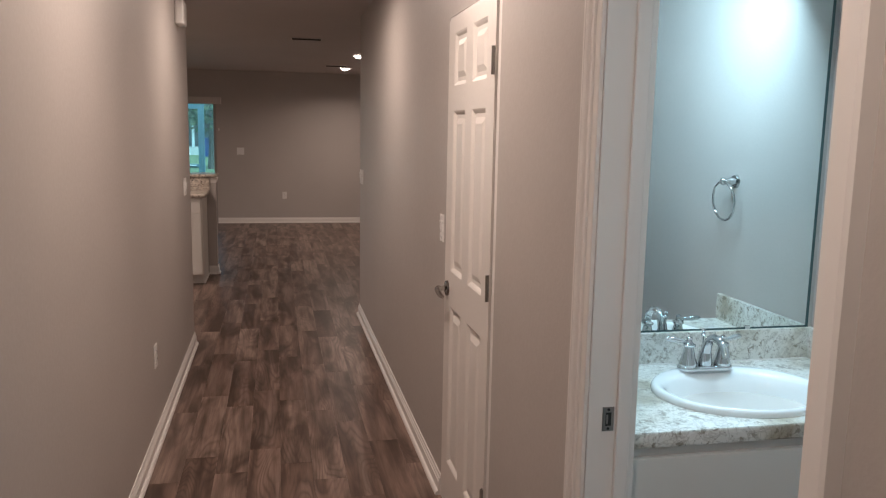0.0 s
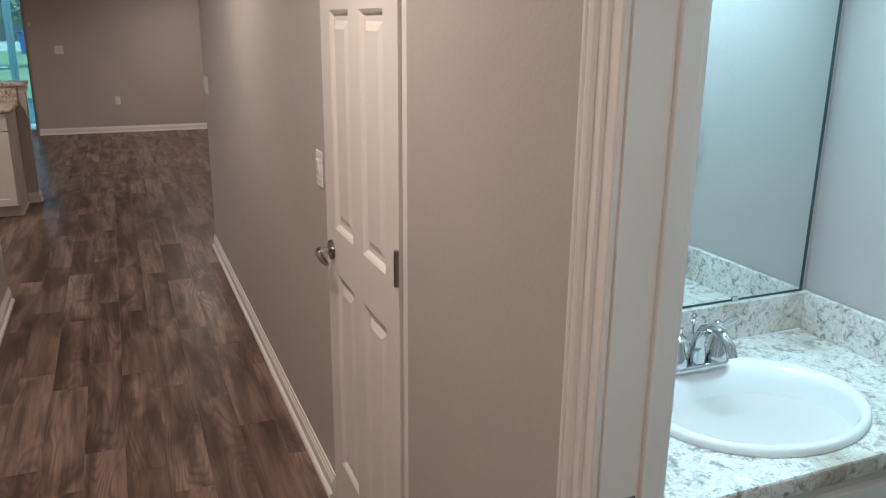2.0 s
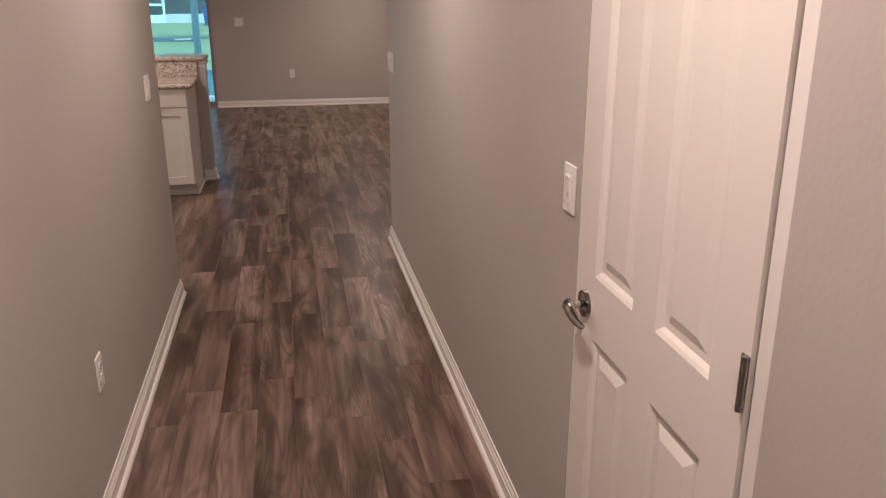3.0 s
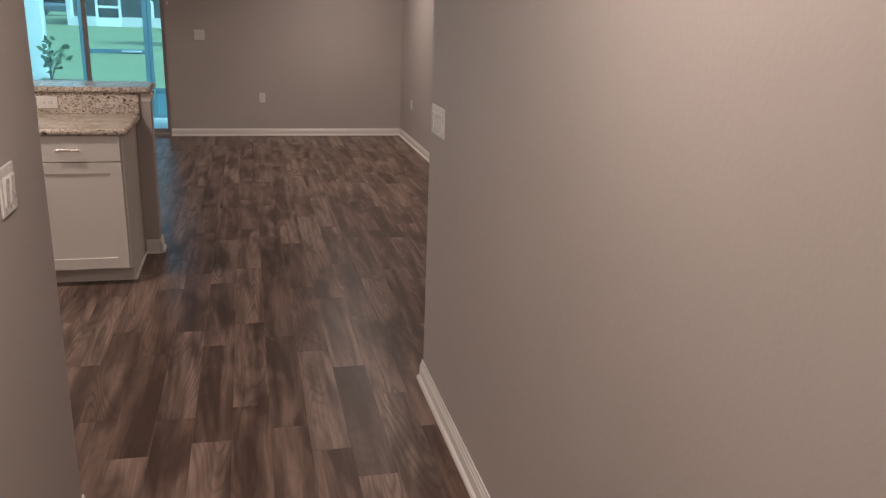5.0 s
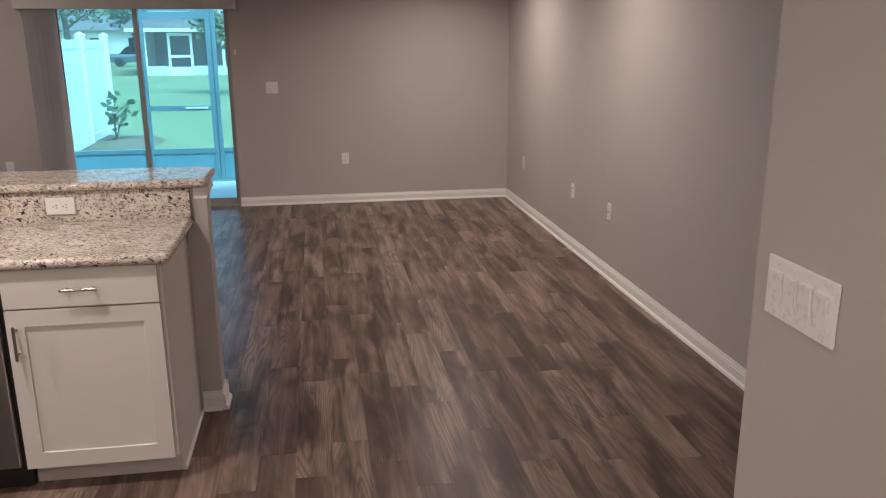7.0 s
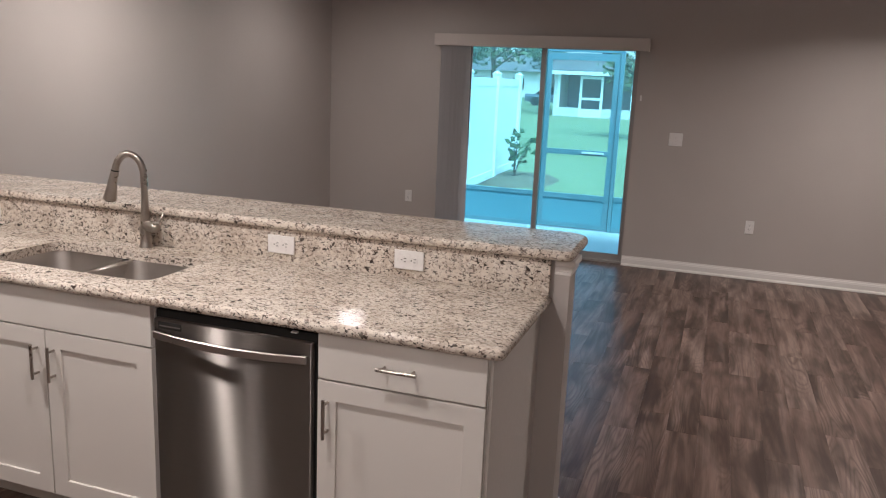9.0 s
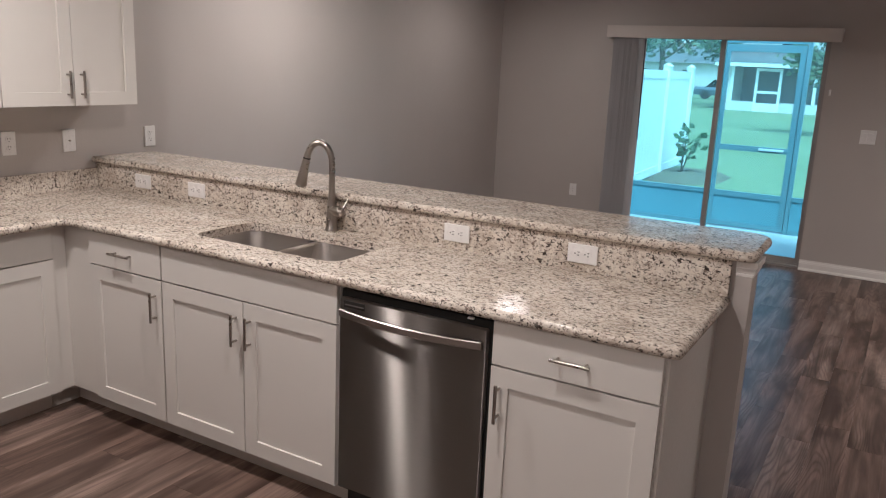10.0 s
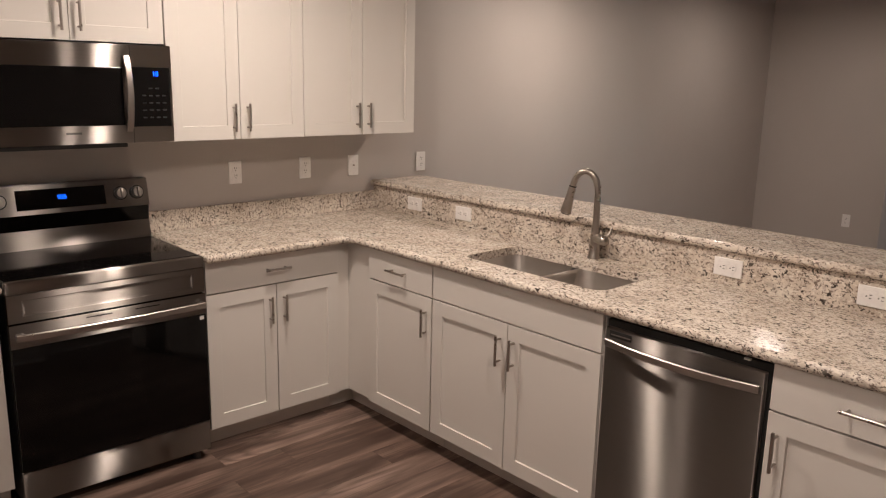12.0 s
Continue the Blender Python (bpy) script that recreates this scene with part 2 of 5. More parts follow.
def wood_mat(name, island=False):
    """Grey-brown plank print; every plank takes its own tone and its own piece of the figure."""
    m, nt, b = mat(name)
    if island:
        rnd = nt.nodes.new("ShaderNodeNewGeometry").outputs["Random Per Island"]
    else:
        rnd = nt.nodes.new("ShaderNodeObjectInfo").outputs["Random"]
    tc = nt.nodes.new("ShaderNodeTexCoord")
    mu = nt.nodes.new("ShaderNodeMath")
    mu.operation = "MULTIPLY"
    mu.inputs[1].default_value = 53.0
    nt.links.new(rnd, mu.inputs[0])
    cb = nt.nodes.new("ShaderNodeCombineXYZ")
    for i in range(3):
        nt.links.new(mu.outputs[0], cb.inputs[i])
    ad = nt.nodes.new("ShaderNodeVectorMath")
    nt.links.new(tc.outputs["Object"], ad.inputs[0])
    nt.links.new(cb.outputs[0], ad.inputs[1])
    v = ad.outputs[0]

    def stretched(sx, sy):
        mp = nt.nodes.new("ShaderNodeMapping")
        mp.inputs["Scale"].default_value = (sx, sy, 1)
        nt.links.new(v, mp.inputs["Vector"])
        return mp.outputs[0]
    st = noise_tex(nt, stretched(13, 1.0), 1.0, 3, 0.5, 0.5)
    cloud = noise_tex(nt, stretched(7.0, 1.7), 1.0, 3, 0.5, 0.5)
    fi = noise_tex(nt, stretched(190, 5), 1.0, 3, 0.55)
    fig = noise_tex(nt, stretched(6.0, 0.7), 1.0, 1.5, 0.4, 0.35)
    where = noise_tex(nt, stretched(3.0, 0.9), 1.0, 2)
    rings = nt.nodes.new("ShaderNodeMath")
    rings.operation = "MULTIPLY"
    rings.inputs[1].default_value = 26.0
    nt.links.new(fig, rings.inputs[0])
    fr = nt.nodes.new("ShaderNodeMath")
    fr.operation = "PINGPONG"
    fr.inputs[1].default_value = 0.5
    nt.links.new(rings.outputs[0], fr.inputs[0])
    tone = ramp(nt, rnd, [(0.0, (0.185, 0.123, 0.098)), (0.3, (0.235, 0.160, 0.129)), (0.65, (0.282, 0.198, 0.161)), (1.0, (0.340, 0.248, 0.206))])
    c = mix(nt, ramp(nt, cloud, [(0.36, 0.82), (0.56, 0.0)]), tone, (0.058, 0.038, 0.030))
    c = mix(nt, ramp(nt, st, [(0.34, 0.70), (0.54, 0.0)]), c, (0.052, 0.033, 0.026))
    c = mix(nt, ramp(nt, st, [(0.54, 0.0), (0.74, 0.45)]), c, (0.36, 0.275, 0.232))
    veins = mix(nt, 1.0, ramp(nt, fr.outputs[0], [(0.0, 0.55), (0.30, 0.0)]), ramp(nt, where, [(0.42, 0.15), (0.62, 1.0)]), "MULTIPLY")
    c = mix(nt, veins, c, (0.046, 0.029, 0.023))
    grain = noise_tex(nt, stretched(48, 2.6), 1.0, 4, 0.6, 0.25)
    c = mix(nt, ramp(nt, grain, [(0.38, 0.32), (0.56, 0.0)]), c, (0.062, 0.040, 0.031))
    c = mix(nt, ramp(nt, fi, [(0.36, 0.16), (0.58, 0.0)]), c, (0.062, 0.040, 0.031))
    nt.links.new(c, b.inputs["Base Color"])
    nt.links.new(ramp(nt, cloud, [(0.3, 0.37), (0.7, 0.33)]), b.inputs["Roughness"])
    b.inputs["Specular IOR Level"].default_value = 0.20
    return m


def grass_mat():
    m, nt, b = mat("lawn")
    v = coords(nt)
    n1 = noise_tex(nt, v, 0.25, 4)
    n2 = noise_tex(nt, v, 5, 5)
    c = ramp(nt, n1, [(0.3, (0.22, 0.27, 0.125)), (0.7, (0.30, 0.35, 0.185))])
    c = mix(nt, ramp(nt, n2, [(0.35, 0.5), (0.65, 0.0)]), c, (0.15, 0.20, 0.085))
    nt.links.new(c, b.inputs["Base Color"])
    b.inputs["Roughness"].default_value = 0.95
    bump(nt, b, n2, 0.6, 0.03)
    return m


def leaf_mat(name, a, c2):
    m, nt, b = mat(name)
    v = coords(nt)
    nt.links.new(ramp(nt, noise_tex(nt, v, 3, 3), [(0.3, a), (0.7, c2)]), b.inputs["Base Color"])
    b.inputs["Roughness"].default_value = 0.6
    return m


GRANITE, LAMINATE, LAWN = granite_mat(), laminate_mat(), grass_mat()
WOOD, WOODFAR = wood_mat("vinyl_plank"), wood_mat("vinyl_plank_far", True)
LEAF = leaf_mat("leaf_green", (0.03, 0.07, 0.02), (0.06, 0.12, 0.035))
LEAFT = leaf_mat("tree_leaf", (0.09, 0.13, 0.06), (0.17, 0.22, 0.11))
MULCH = painted("mulch", (0.17, 0.15, 0.10), 0.95, 40, 0.6, 0.2)


# ---- mesh helpers ----
def finish(name, bm, material, smooth=False):
    bmesh.ops.recalc_face_normals(bm, faces=bm.faces)
    me = bpy.data.meshes.new(name)
    bm.to_mesh(me)
    bm.free()
    mats = material if isinstance(material, (list, tuple)) else [material]
    for mm in mats:
        me.materials.append(mm)
    if smooth:
        me.polygons.foreach_set("use_smooth", [True] * len(me.polygons))
        me.set_sharp_from_angle(angle=radians(38))
    return me


def part(name, bm, material, parent=None, label="", smooth=False):
    o = new(name, finish(name, bm, material, smooth))
    if parent is not None:
        o.parent = parent
    return tagged(o, label)


def thing(name, m, label, category, group="", kind=""):
    o = new(name)
    o.empty_display_size = 0.1
    o.matrix_world = m
    return tagged(o, label, category, group, kind)


def box(bm, x0, x1, y0, y1, z0, z1, bev=0.0, seg=2, mi=0):
    made = bmesh.ops.create_cube(bm, size=1.0)
    vs = made["verts"]
    for v in vs:
        v.co = Vector(((x0 + x1) / 2 + v.co.x * (x1 - x0), (y0 + y1) / 2 + v.co.y * (y1 - y0), (z0 + z1) / 2 + v.co.z * (z1 - z0)))
    fs = {f for v in vs for f in v.link_faces}
    if bev:
        es = list({e for f in fs for e in f.edges})
        r = bmesh.ops.bevel(bm, geom=es, offset=bev, segments=seg, profile=0.5, affect="EDGES")
        fs = set(r["faces"]) | {f for f in fs if f.is_valid}
    for f in fs:
        f.material_index = mi


def boxes(*items, bev=0.0):
    bm = bmesh.new()
    for it in items:
        box(bm, *it, bev=bev)
    return bm


def cyl(bm, p0, p1, r0, r1=None, seg=16, cap=True, mi=0):
    p0, p1 = Vector(p0), Vector(p1)
    r1 = r0 if r1 is None else r1
    d = p1 - p0
    q = d.to_track_quat("Z", "Y").to_matrix().to_4x4()
    made = bmesh.ops.create_cone(bm, cap_ends=cap, segments=seg, radius1=r0, radius2=r1, depth=d.length,
                                 matrix=Matrix.Translation((p0 + p1) / 2) @ q)
    for f in {f for v in made["verts"] for f in v.link_faces}:
        f.material_index = mi


def lathe(bm, profile, seg=28, centre=(0, 0, 0), sx=1.0, sy=1.0, mi=0, cap=True):
    """Turn (radius, height) pairs about z."""
    rings = []
    for r, z in profile:
        rings.append([bm.verts.new((centre[0] + sx * r * math.cos(2 * math.pi * i / seg), centre[1] + sy * r * math.sin(2 * math.pi * i / seg), centre[2] + z)) for i in range(seg)])
    for a, c in zip(rings, rings[1:]):
        for i in range(seg):
            f = bm.faces.new((a[i], a[(i + 1) % seg], c[(i + 1) % seg], c[i]))
            f.material_index = mi
    for ring in (rings[0], rings[-1]) if cap else ():
        try:
            bm.faces.new(ring).material_index = mi
        except ValueError:
            pass


def tube(bm, pts, radii, seg=14, mi=0, flat=1.0):
    """A round bar along points, with a radius for each."""
    pts = [Vector(p) for p in pts]
    if isinstance(radii, (int, float)):
        radii = [radii] * len(pts)
    rings, up = [], None
    for i, p in enumerate(pts):
        d = (pts[min(i + 1, len(pts) - 1)] - pts[max(i - 1, 0)]).normalized()
        if up is None:
            up = d.orthogonal().normalized()
        up = (up - d * up.dot(d)).normalized()
        s = d.cross(up)
        rings.append([bm.verts.new(p + radii[i] * (math.cos(a) * up + flat * math.sin(a) * s)) for a in (2 * math.pi * k / seg for k in range(seg))])
    for a, c in zip(rings, rings[1:]):
        for k in range(seg):
            bm.faces.new((a[k], a[(k + 1) % seg], c[(k + 1) % seg], c[k])).material_index = mi
    for ring in (rings[0], rings[-1]):
        bm.faces.new(ring).material_index = mi


def extrude_profile(bm, prof, length, mi=0):
    """A profile in (y, z), drawn out along x from 0 to length."""
    a = [bm.verts.new((0, y, z)) for y, z in prof]
    c = [bm.verts.new((length, y, z)) for y, z in prof]
    n = len(prof)
    for i in range(n):
        bm.faces.new((a[i], a[(i + 1) % n], c[(i + 1) % n], c[i])).material_index = mi
    bm.faces.new(a), bm.faces.new(c)


def slab(bm, outline, z0, z1, r, holes=()):
    """A stone top with a rounded edge, from a ccw outline in (x, y); holes are outlines cut through it."""
    def offset(o, d):
        n = len(o)
        out = []
        for i in range(n):
            p, a, c = Vector(o[i]), Vector(o[i - 1]), Vector(o[(i + 1) % n])
            e1, e2 = (p - a).normalized(), (c - p).normalized()
            n1, n2 = Vector((-e1.y, e1.x)), Vector((-e2.y, e2.x))
            bis = n1 + n2
            bis = bis / max(0.3, bis.length_squared) * 2
            out.append(p + bis * d)
        return out
    steps = 5
    rings = []
    for k in range(steps + 1):
        t = math.pi * k / steps
        rings.append((r * (1 - math.sin(t)), (z0 + z1) / 2 - (z1 - z0) / 2 * math.cos(t)))
    loops = []
    for d, z in rings:
        loops.append([bm.verts.new((p.x, p.y, z)) for p in offset(outline, d)])
    n = len(outline)
    for a, c in zip(loops, loops[1:]):
        for i in range(n):
            bm.faces.new((a[i], a[(i + 1) % n], c[(i + 1) % n], c[i]))
    # a flat strip inside the rounding keeps the polished face level up to it
    flat = {}
    for key, d, z in ((0, rings[0][0], z0), (1, rings[-1][0], z1)):
        flat[key] = [bm.verts.new((p.x, p.y, z)) for p in offset(outline, d + 0.002)]
        a = loops[0] if key == 0 else loops[-1]
        for i in range(n):
            bm.faces.new((a[i], a[(i + 1) % n], flat[key][(i + 1) % n], flat[key][i]))
    edges = {z: [] for z in (0, 1)}
    for key, loop in flat.items():
        es = [bm.edges.get((loop[i], loop[(i + 1) % n])) for i in range(n)]
        edges[key] = es
    hole_loops = []
    for h in holes:
        lo = [bm.verts.new((x, y, z0)) for x, y in h]
        hi = [bm.verts.new((x, y, z1)) for x, y in h]
        m2 = len(h)
        for i in range(m2):
            bm.faces.new((lo[i], lo[(i + 1) % m2], hi[(i + 1) % m2], hi[i]))
        edges[0] += [bm.edges.get((lo[i], lo[(i + 1) % m2])) for i in range(m2)]
        edges[1] += [bm.edges.get((hi[i], hi[(i + 1) % m2])) for i in range(m2)]
    for key in (0, 1):
        bmesh.ops.triangle_fill(bm, use_beauty=True, use_dissolve=True, edges=edges[key])


def round_rect(x0, x1, y0, y1, r, seg=5):
    out = []
    for cx, cy, a0 in ((x1 - r, y0 + r, -90), (x1 - r, y1 - r, 0), (x0 + r, y1 - r, 90), (x0 + r, y0 + r, 180)):
        for i in range(seg + 1):
            a = radians(a0 + 90 * i / seg)
            out.append((cx + r * math.cos(a), cy + r * math.sin(a)))
    return out


# ---- the setting ----
def structure(name, bm, material, label, category="wall", smooth=False):
    o = part(name, bm, material, None, label, smooth)
    return tagged(o, label, category, kind="structure")


T = 0.115
HL, HR = -0.55, 0.755          # hall walls
KL, LR, FAR = -3.99, 1.93, 12.41
HLE, HRE = 4.68, 5.50          # ends of the hall walls
BD0, BD1 = -0.385, 0.413       # bathroom doorway
CD0, CD1 = 1.218, 1.985        # closet doorway
DH = 2.05
BX, BY = 1.803, 1.021          # bathroom: right wall, mirror wall
SX0, SX1, SH = -2.66, -0.905, 2.03

structure("wall_hall_left", boxes((HL - T, HL, -2.6, HLE, 0, CEIL)), WALL, "greige painted hall wall with light orange-peel texture")
structure("wall_kitchen_near", boxes((KL, HL - T, HLE - T, HLE, 0, CEIL)), WALL, "greige painted wall closing the kitchen")
structure("wall_hall_right", boxes(
    (HR, HR + T, -2.6, BD0, 0, CEIL), (HR, HR + T, BD0, BD1, DH, CEIL), (HR, HR + T, BD1, CD0, 0, CEIL),
    (HR, HR + T, CD0, CD1, DH, CEIL), (HR, HR + T, CD1, HRE, 0, CEIL)), WALL, "greige painted hall wall with two doorways")
structure("wall_living_near", boxes((HR + T, LR, HRE - T, HRE, 0, CEIL)), WALL, "greige painted wall beside the hall end")
structure("wall_living_right", boxes((LR, LR + T, HRE - T, FAR, 0, CEIL)), WALL, "long greige painted living room wall")
structure("wall_far", boxes((KL - T, SX0, FAR, FAR + 0.15, 0, CEIL), (SX0, SX1, FAR, FAR + 0.15, SH, CEIL), (SX1, LR + T, FAR, FAR + 0.15, 0, CEIL)),
          WALL, "greige painted end wall with a sliding door")
structure("wall_left", boxes((KL - T, KL, HLE - T, FAR, 0, CEIL)), WALL, "greige painted wall of kitchen and living room")
structure("wall_entry", boxes((HL - T, HR + T, -2.715, -2.6, 0, CEIL)), WALL, "plain greige wall behind the walker")
structure("wall_bath_right", boxes((BX, BX + T, -1.0, BY + T, 0, CEIL)), WALL, "greige painted bathroom side wall")
structure("wall_bath_mirror", boxes((HR + T, BX, BY, BY + T, 0, CEIL)), WALL, "greige painted bathroom wall behind the mirror")
structure("wall_bath_near", boxes((HR + T, BX + T, -1.115, -1.0, 0, CEIL)), WALL, "plain greige bathroom wall")
structure("wall_closet", boxes((HR + T + 0.6, HR + T + 0.7, BY + T, HRE - T, 0, CEIL)), WALL, "plain greige closet back wall")
structure("ceiling", boxes((KL - T, LR + T, -2.8, FAR + 0.15, CEIL, CEIL + 0.12)), CEILING, "flat matt ceiling with knockdown texture", "ceiling")
floor = structure("floor", boxes((KL - T, LR + T, -2.8, FAR + 0.1, -0.12, -0.012)), GAP, "grey-brown wood-look vinyl plank floor", "floor")

# baseboards
BASE = [(0, 0), (-0.027, 0), (-0.027, 0.006), (-0.024, 0.013), (-0.019, 0.018), (-0.0135, 0.020), (-0.0135, 0.062), (-0.0105, 0.065), (-0.0105, 0.073), (-0.006, 0.080), (-0.0045, 0.092), (0, 0.092)]


def baseboard(x, y, rz, length, name="baseboard"):
    bm = bmesh.new()
    extrude_profile(bm, BASE, length)
    o = structure(name, bm, TRIM, "white painted moulded baseboard", "baseboard")
    o.matrix_world = pose(x, y, 0, 0, 0, rz)
    return o


# the profile's face looks to local -y; rz turns it
baseboard(HL, -2.6, 90, HLE + 2.6 + 0.014)
baseboard(HR, BD0 - 0.083 + 0.013, -90, 2.6 + BD0 - 0.07)
baseboard(HR, CD0, -90, CD0 - BD1 - 0.071)
baseboard(HR, HRE + 0.014, -90, HRE - CD1 + 0.014)
baseboard(LR, FAR, -90, FAR - HRE)
baseboard(SX1 + 0.002, FAR, 0, LR - SX1 - 0.016)
baseboard(KL + 0.014, FAR, 0, SX0 - KL - 0.034)
baseboard(KL, 7.78, 90, FAR - 7.78)
baseboard(HL, HLE, 180, 1.6)
baseboard(LR - 0.014, HRE, 180, LR - HR - 0.014)

# hall end corners and thin caps are the walls' own; doorway casings
CASING = [(0, 0), (-0.008, 0), (-0.010, 0.004), (-0.010, 0.026), (-0.015, 0.029), (-0.015, 0.036), (-0.011, 0.040), (-0.011, 0.052), (-0.017, 0.056), (-0.019, 0.063), (-0.017, 0.069), (-0.013, 0.071), (-0.018, 0.075), (-0.018, 0.081), (-0.015, 0.083), (0, 0.083)]

FLAT = [(0, 0), (-0.020, 0.0), (-0.026, 0.006), (-0.028, 0.044), (-0.024, 0.051), (0, 0.052)]


def casing(name, y0, y1, z1, x, into, slim=1.0):
    """Moulded casing round a doorway in a wall of constant x; into = -1 on the hall side."""
    root = thing(name, pose(x, 0, 0), "white painted moulded door casing", "door casing", kind="structure")
    for side, (yy, sgn) in enumerate(((y0, -1), (y1, 1))):
        bm = bmesh.new()
        shape = FLAT if sgn < 0 and slim < 1 else CASING
        a = [bm.verts.new((into * -d, yy + sgn * w, 0)) for d, w in shape]
        c = [bm.verts.new((into * -d, yy + sgn * w, z1 + w)) for d, w in shape]
        n = len(shape)
        for i in range(n):
            bm.faces.new((a[i], a[(i + 1) % n], c[(i + 1) % n], c[i]))
        bm.faces.new(a), bm.faces.new(c)
        part("side_casing", bm, TRIM, root)
    bm = bmesh.new()
    a = [bm.verts.new((into * -d, y0 - w, z1 + w)) for d, w in CASING]
    c = [bm.verts.new((into * -d, y1 + w, z1 + w)) for d, w in CASING]
    n = len(CASING)
    for i in range(n):
        bm.faces.new((a[i], a[(i + 1) % n], c[(i + 1) % n], c[i]))
    bm.faces.new(a), bm.faces.new(c)
    part("head_casing", bm, TRIM, root)
    return root


casing("trim_casing_1", BD0 + 0.013, BD1 - 0.013, DH - 0.013, HR, -1, 0.62)
casing("trim_casing_2", BD0 + 0.013, BD1 - 0.013, DH - 0.013, HR + T, 1)

jamb = thing("door_1", pose(HR, 0, 0), "white painted bathroom door frame, its door folded out of sight", "door frame", kind="structure")
part("side_jamb", boxes((0.001, T - 0.001, BD1 - 0.018, BD1 - 0.001, 0, DH - 0.018), bev=0.001), TRIM, jamb)
part("side_jamb", boxes((0.001, T - 0.001, BD0 + 0.001, BD0 + 0.018, 0, DH - 0.018), bev=0.001), TRIM, jamb)
part("head_jamb", boxes((0.001, T - 0.001, BD0 + 0.001, BD1 - 0.001, DH - 0.018, DH - 0.001), bev=0.001), TRIM, jamb)
part("door_stop", boxes((0.068, 0.103, BD1 - 0.029, BD1 - 0.018, 0, DH - 0.018), bev=0.003), TRIM, jamb)
part("door_stop", boxes((0.068, 0.103, BD0 + 0.018, BD0 + 0.029, 0, DH - 0.018), bev=0.003), TRIM, jamb)
bm = bmesh.new()
yy = BD1 - 0.018
box(bm, 0.036, 0.064, yy - 0.0025, yy + 0.001, 0.912, 0.970, 0.0006)
box(bm, 0.043, 0.057, yy - 0.0032, yy - 0.001, 0.925, 0.957, 0.0, mi=1)
box(bm, 0.0445, 0.049, yy - 0.0038, yy - 0.002, 0.93, 0.952, 0.0, mi=0)
for zz in (0.918, 0.964):
    cyl(bm, (0.050, yy - 0.0034, zz), (0.050, yy - 0.001, zz), 0.0035, seg=10, mi=1)
part("strike_plate", bm, [DARKNICK, SLOT], jamb, "dark nickel strike plate")


# ---- plank floor ----
PW, PL = 0.15, 0.914
plank_mesh = {}


def plank_shape(bm, x, y, w, ln):
    g, c, h = 0.00015, 0.0004, 0.010
    xa, xb, ya, yb = x + g, x + w - g, y + g, y + ln - g
    lo = [bm.verts.new((px, py, -h)) for px, py in ((xa, ya), (xb, ya), (xb, yb), (xa, yb))]
    mid = [bm.verts.new((v.co.x, v.co.y, -c)) for v in lo]
    hi = [bm.verts.new((px, py, 0)) for px, py in ((xa + c, ya + c), (xb - c, ya + c), (xb - c, yb - c), (xa + c, yb - c))]
    for a, b2 in ((lo, mid), (mid, hi)):
        for i in range(4):
            bm.faces.new((a[i], a[(i + 1) % 4], b2[(i + 1) % 4], b2[i]))
    bm.faces.new(hi)


def plank_piece(w, ln):
    key = (round(w, 3), round(ln, 3))
    if key not in plank_mesh:
        bm = bmesh.new()
        plank_shape(bm, 0, 0, *key)
        plank_mesh[key] = finish("plank", bm, WOOD)
    return plank_mesh[key]


def lay_planks():
    rng = random.Random(11)
    rest = bmesh.new()
    def lay(x0, x1, y00, y1, single):
        n = math.ceil((x1 - x0) / PW - 1e-6)
        last = 0.0
        for i in range(n):
            xa, xb = x0 + i * PW, min(x0 + (i + 1) * PW, x1)
            y0 = -2.6 if y00 > 4 and xb > HL - 0.02 and xa < HR + 0.02 else y00
            step = rng.choice((0.20, 0.30, 0.40, 0.55, 0.65))
            last = (last + step) % PL
            y = y0 - last
            while y < y1 - 0.02:
                a, b2 = max(y, y0), min(y + PL, y1)
                if b2 - a > 0.02:
                    if single(xa, a):
                        o = new("plank", plank_piece(xb - xa, b2 - a))
                        o.parent = floor
                        o.location = (xa, a, 0)
                    else:
                        plank_shape(rest, xa, a, xb - xa, b2 - a)
                y += PL
    lay(KL, LR, 4.6, FAR + 0.03, lambda x, y: (-1.0 < y < 7.1 and x > -3.45) or (x > -0.85 and 7 < y < 11.0))
    lay(HR + 0.12, BX, -1.0, BY, lambda x, y: False)
    o = part("far_planks", rest, WOODFAR, floor, "the same planks in the far corners")
    tagged(o, kind="stuff")


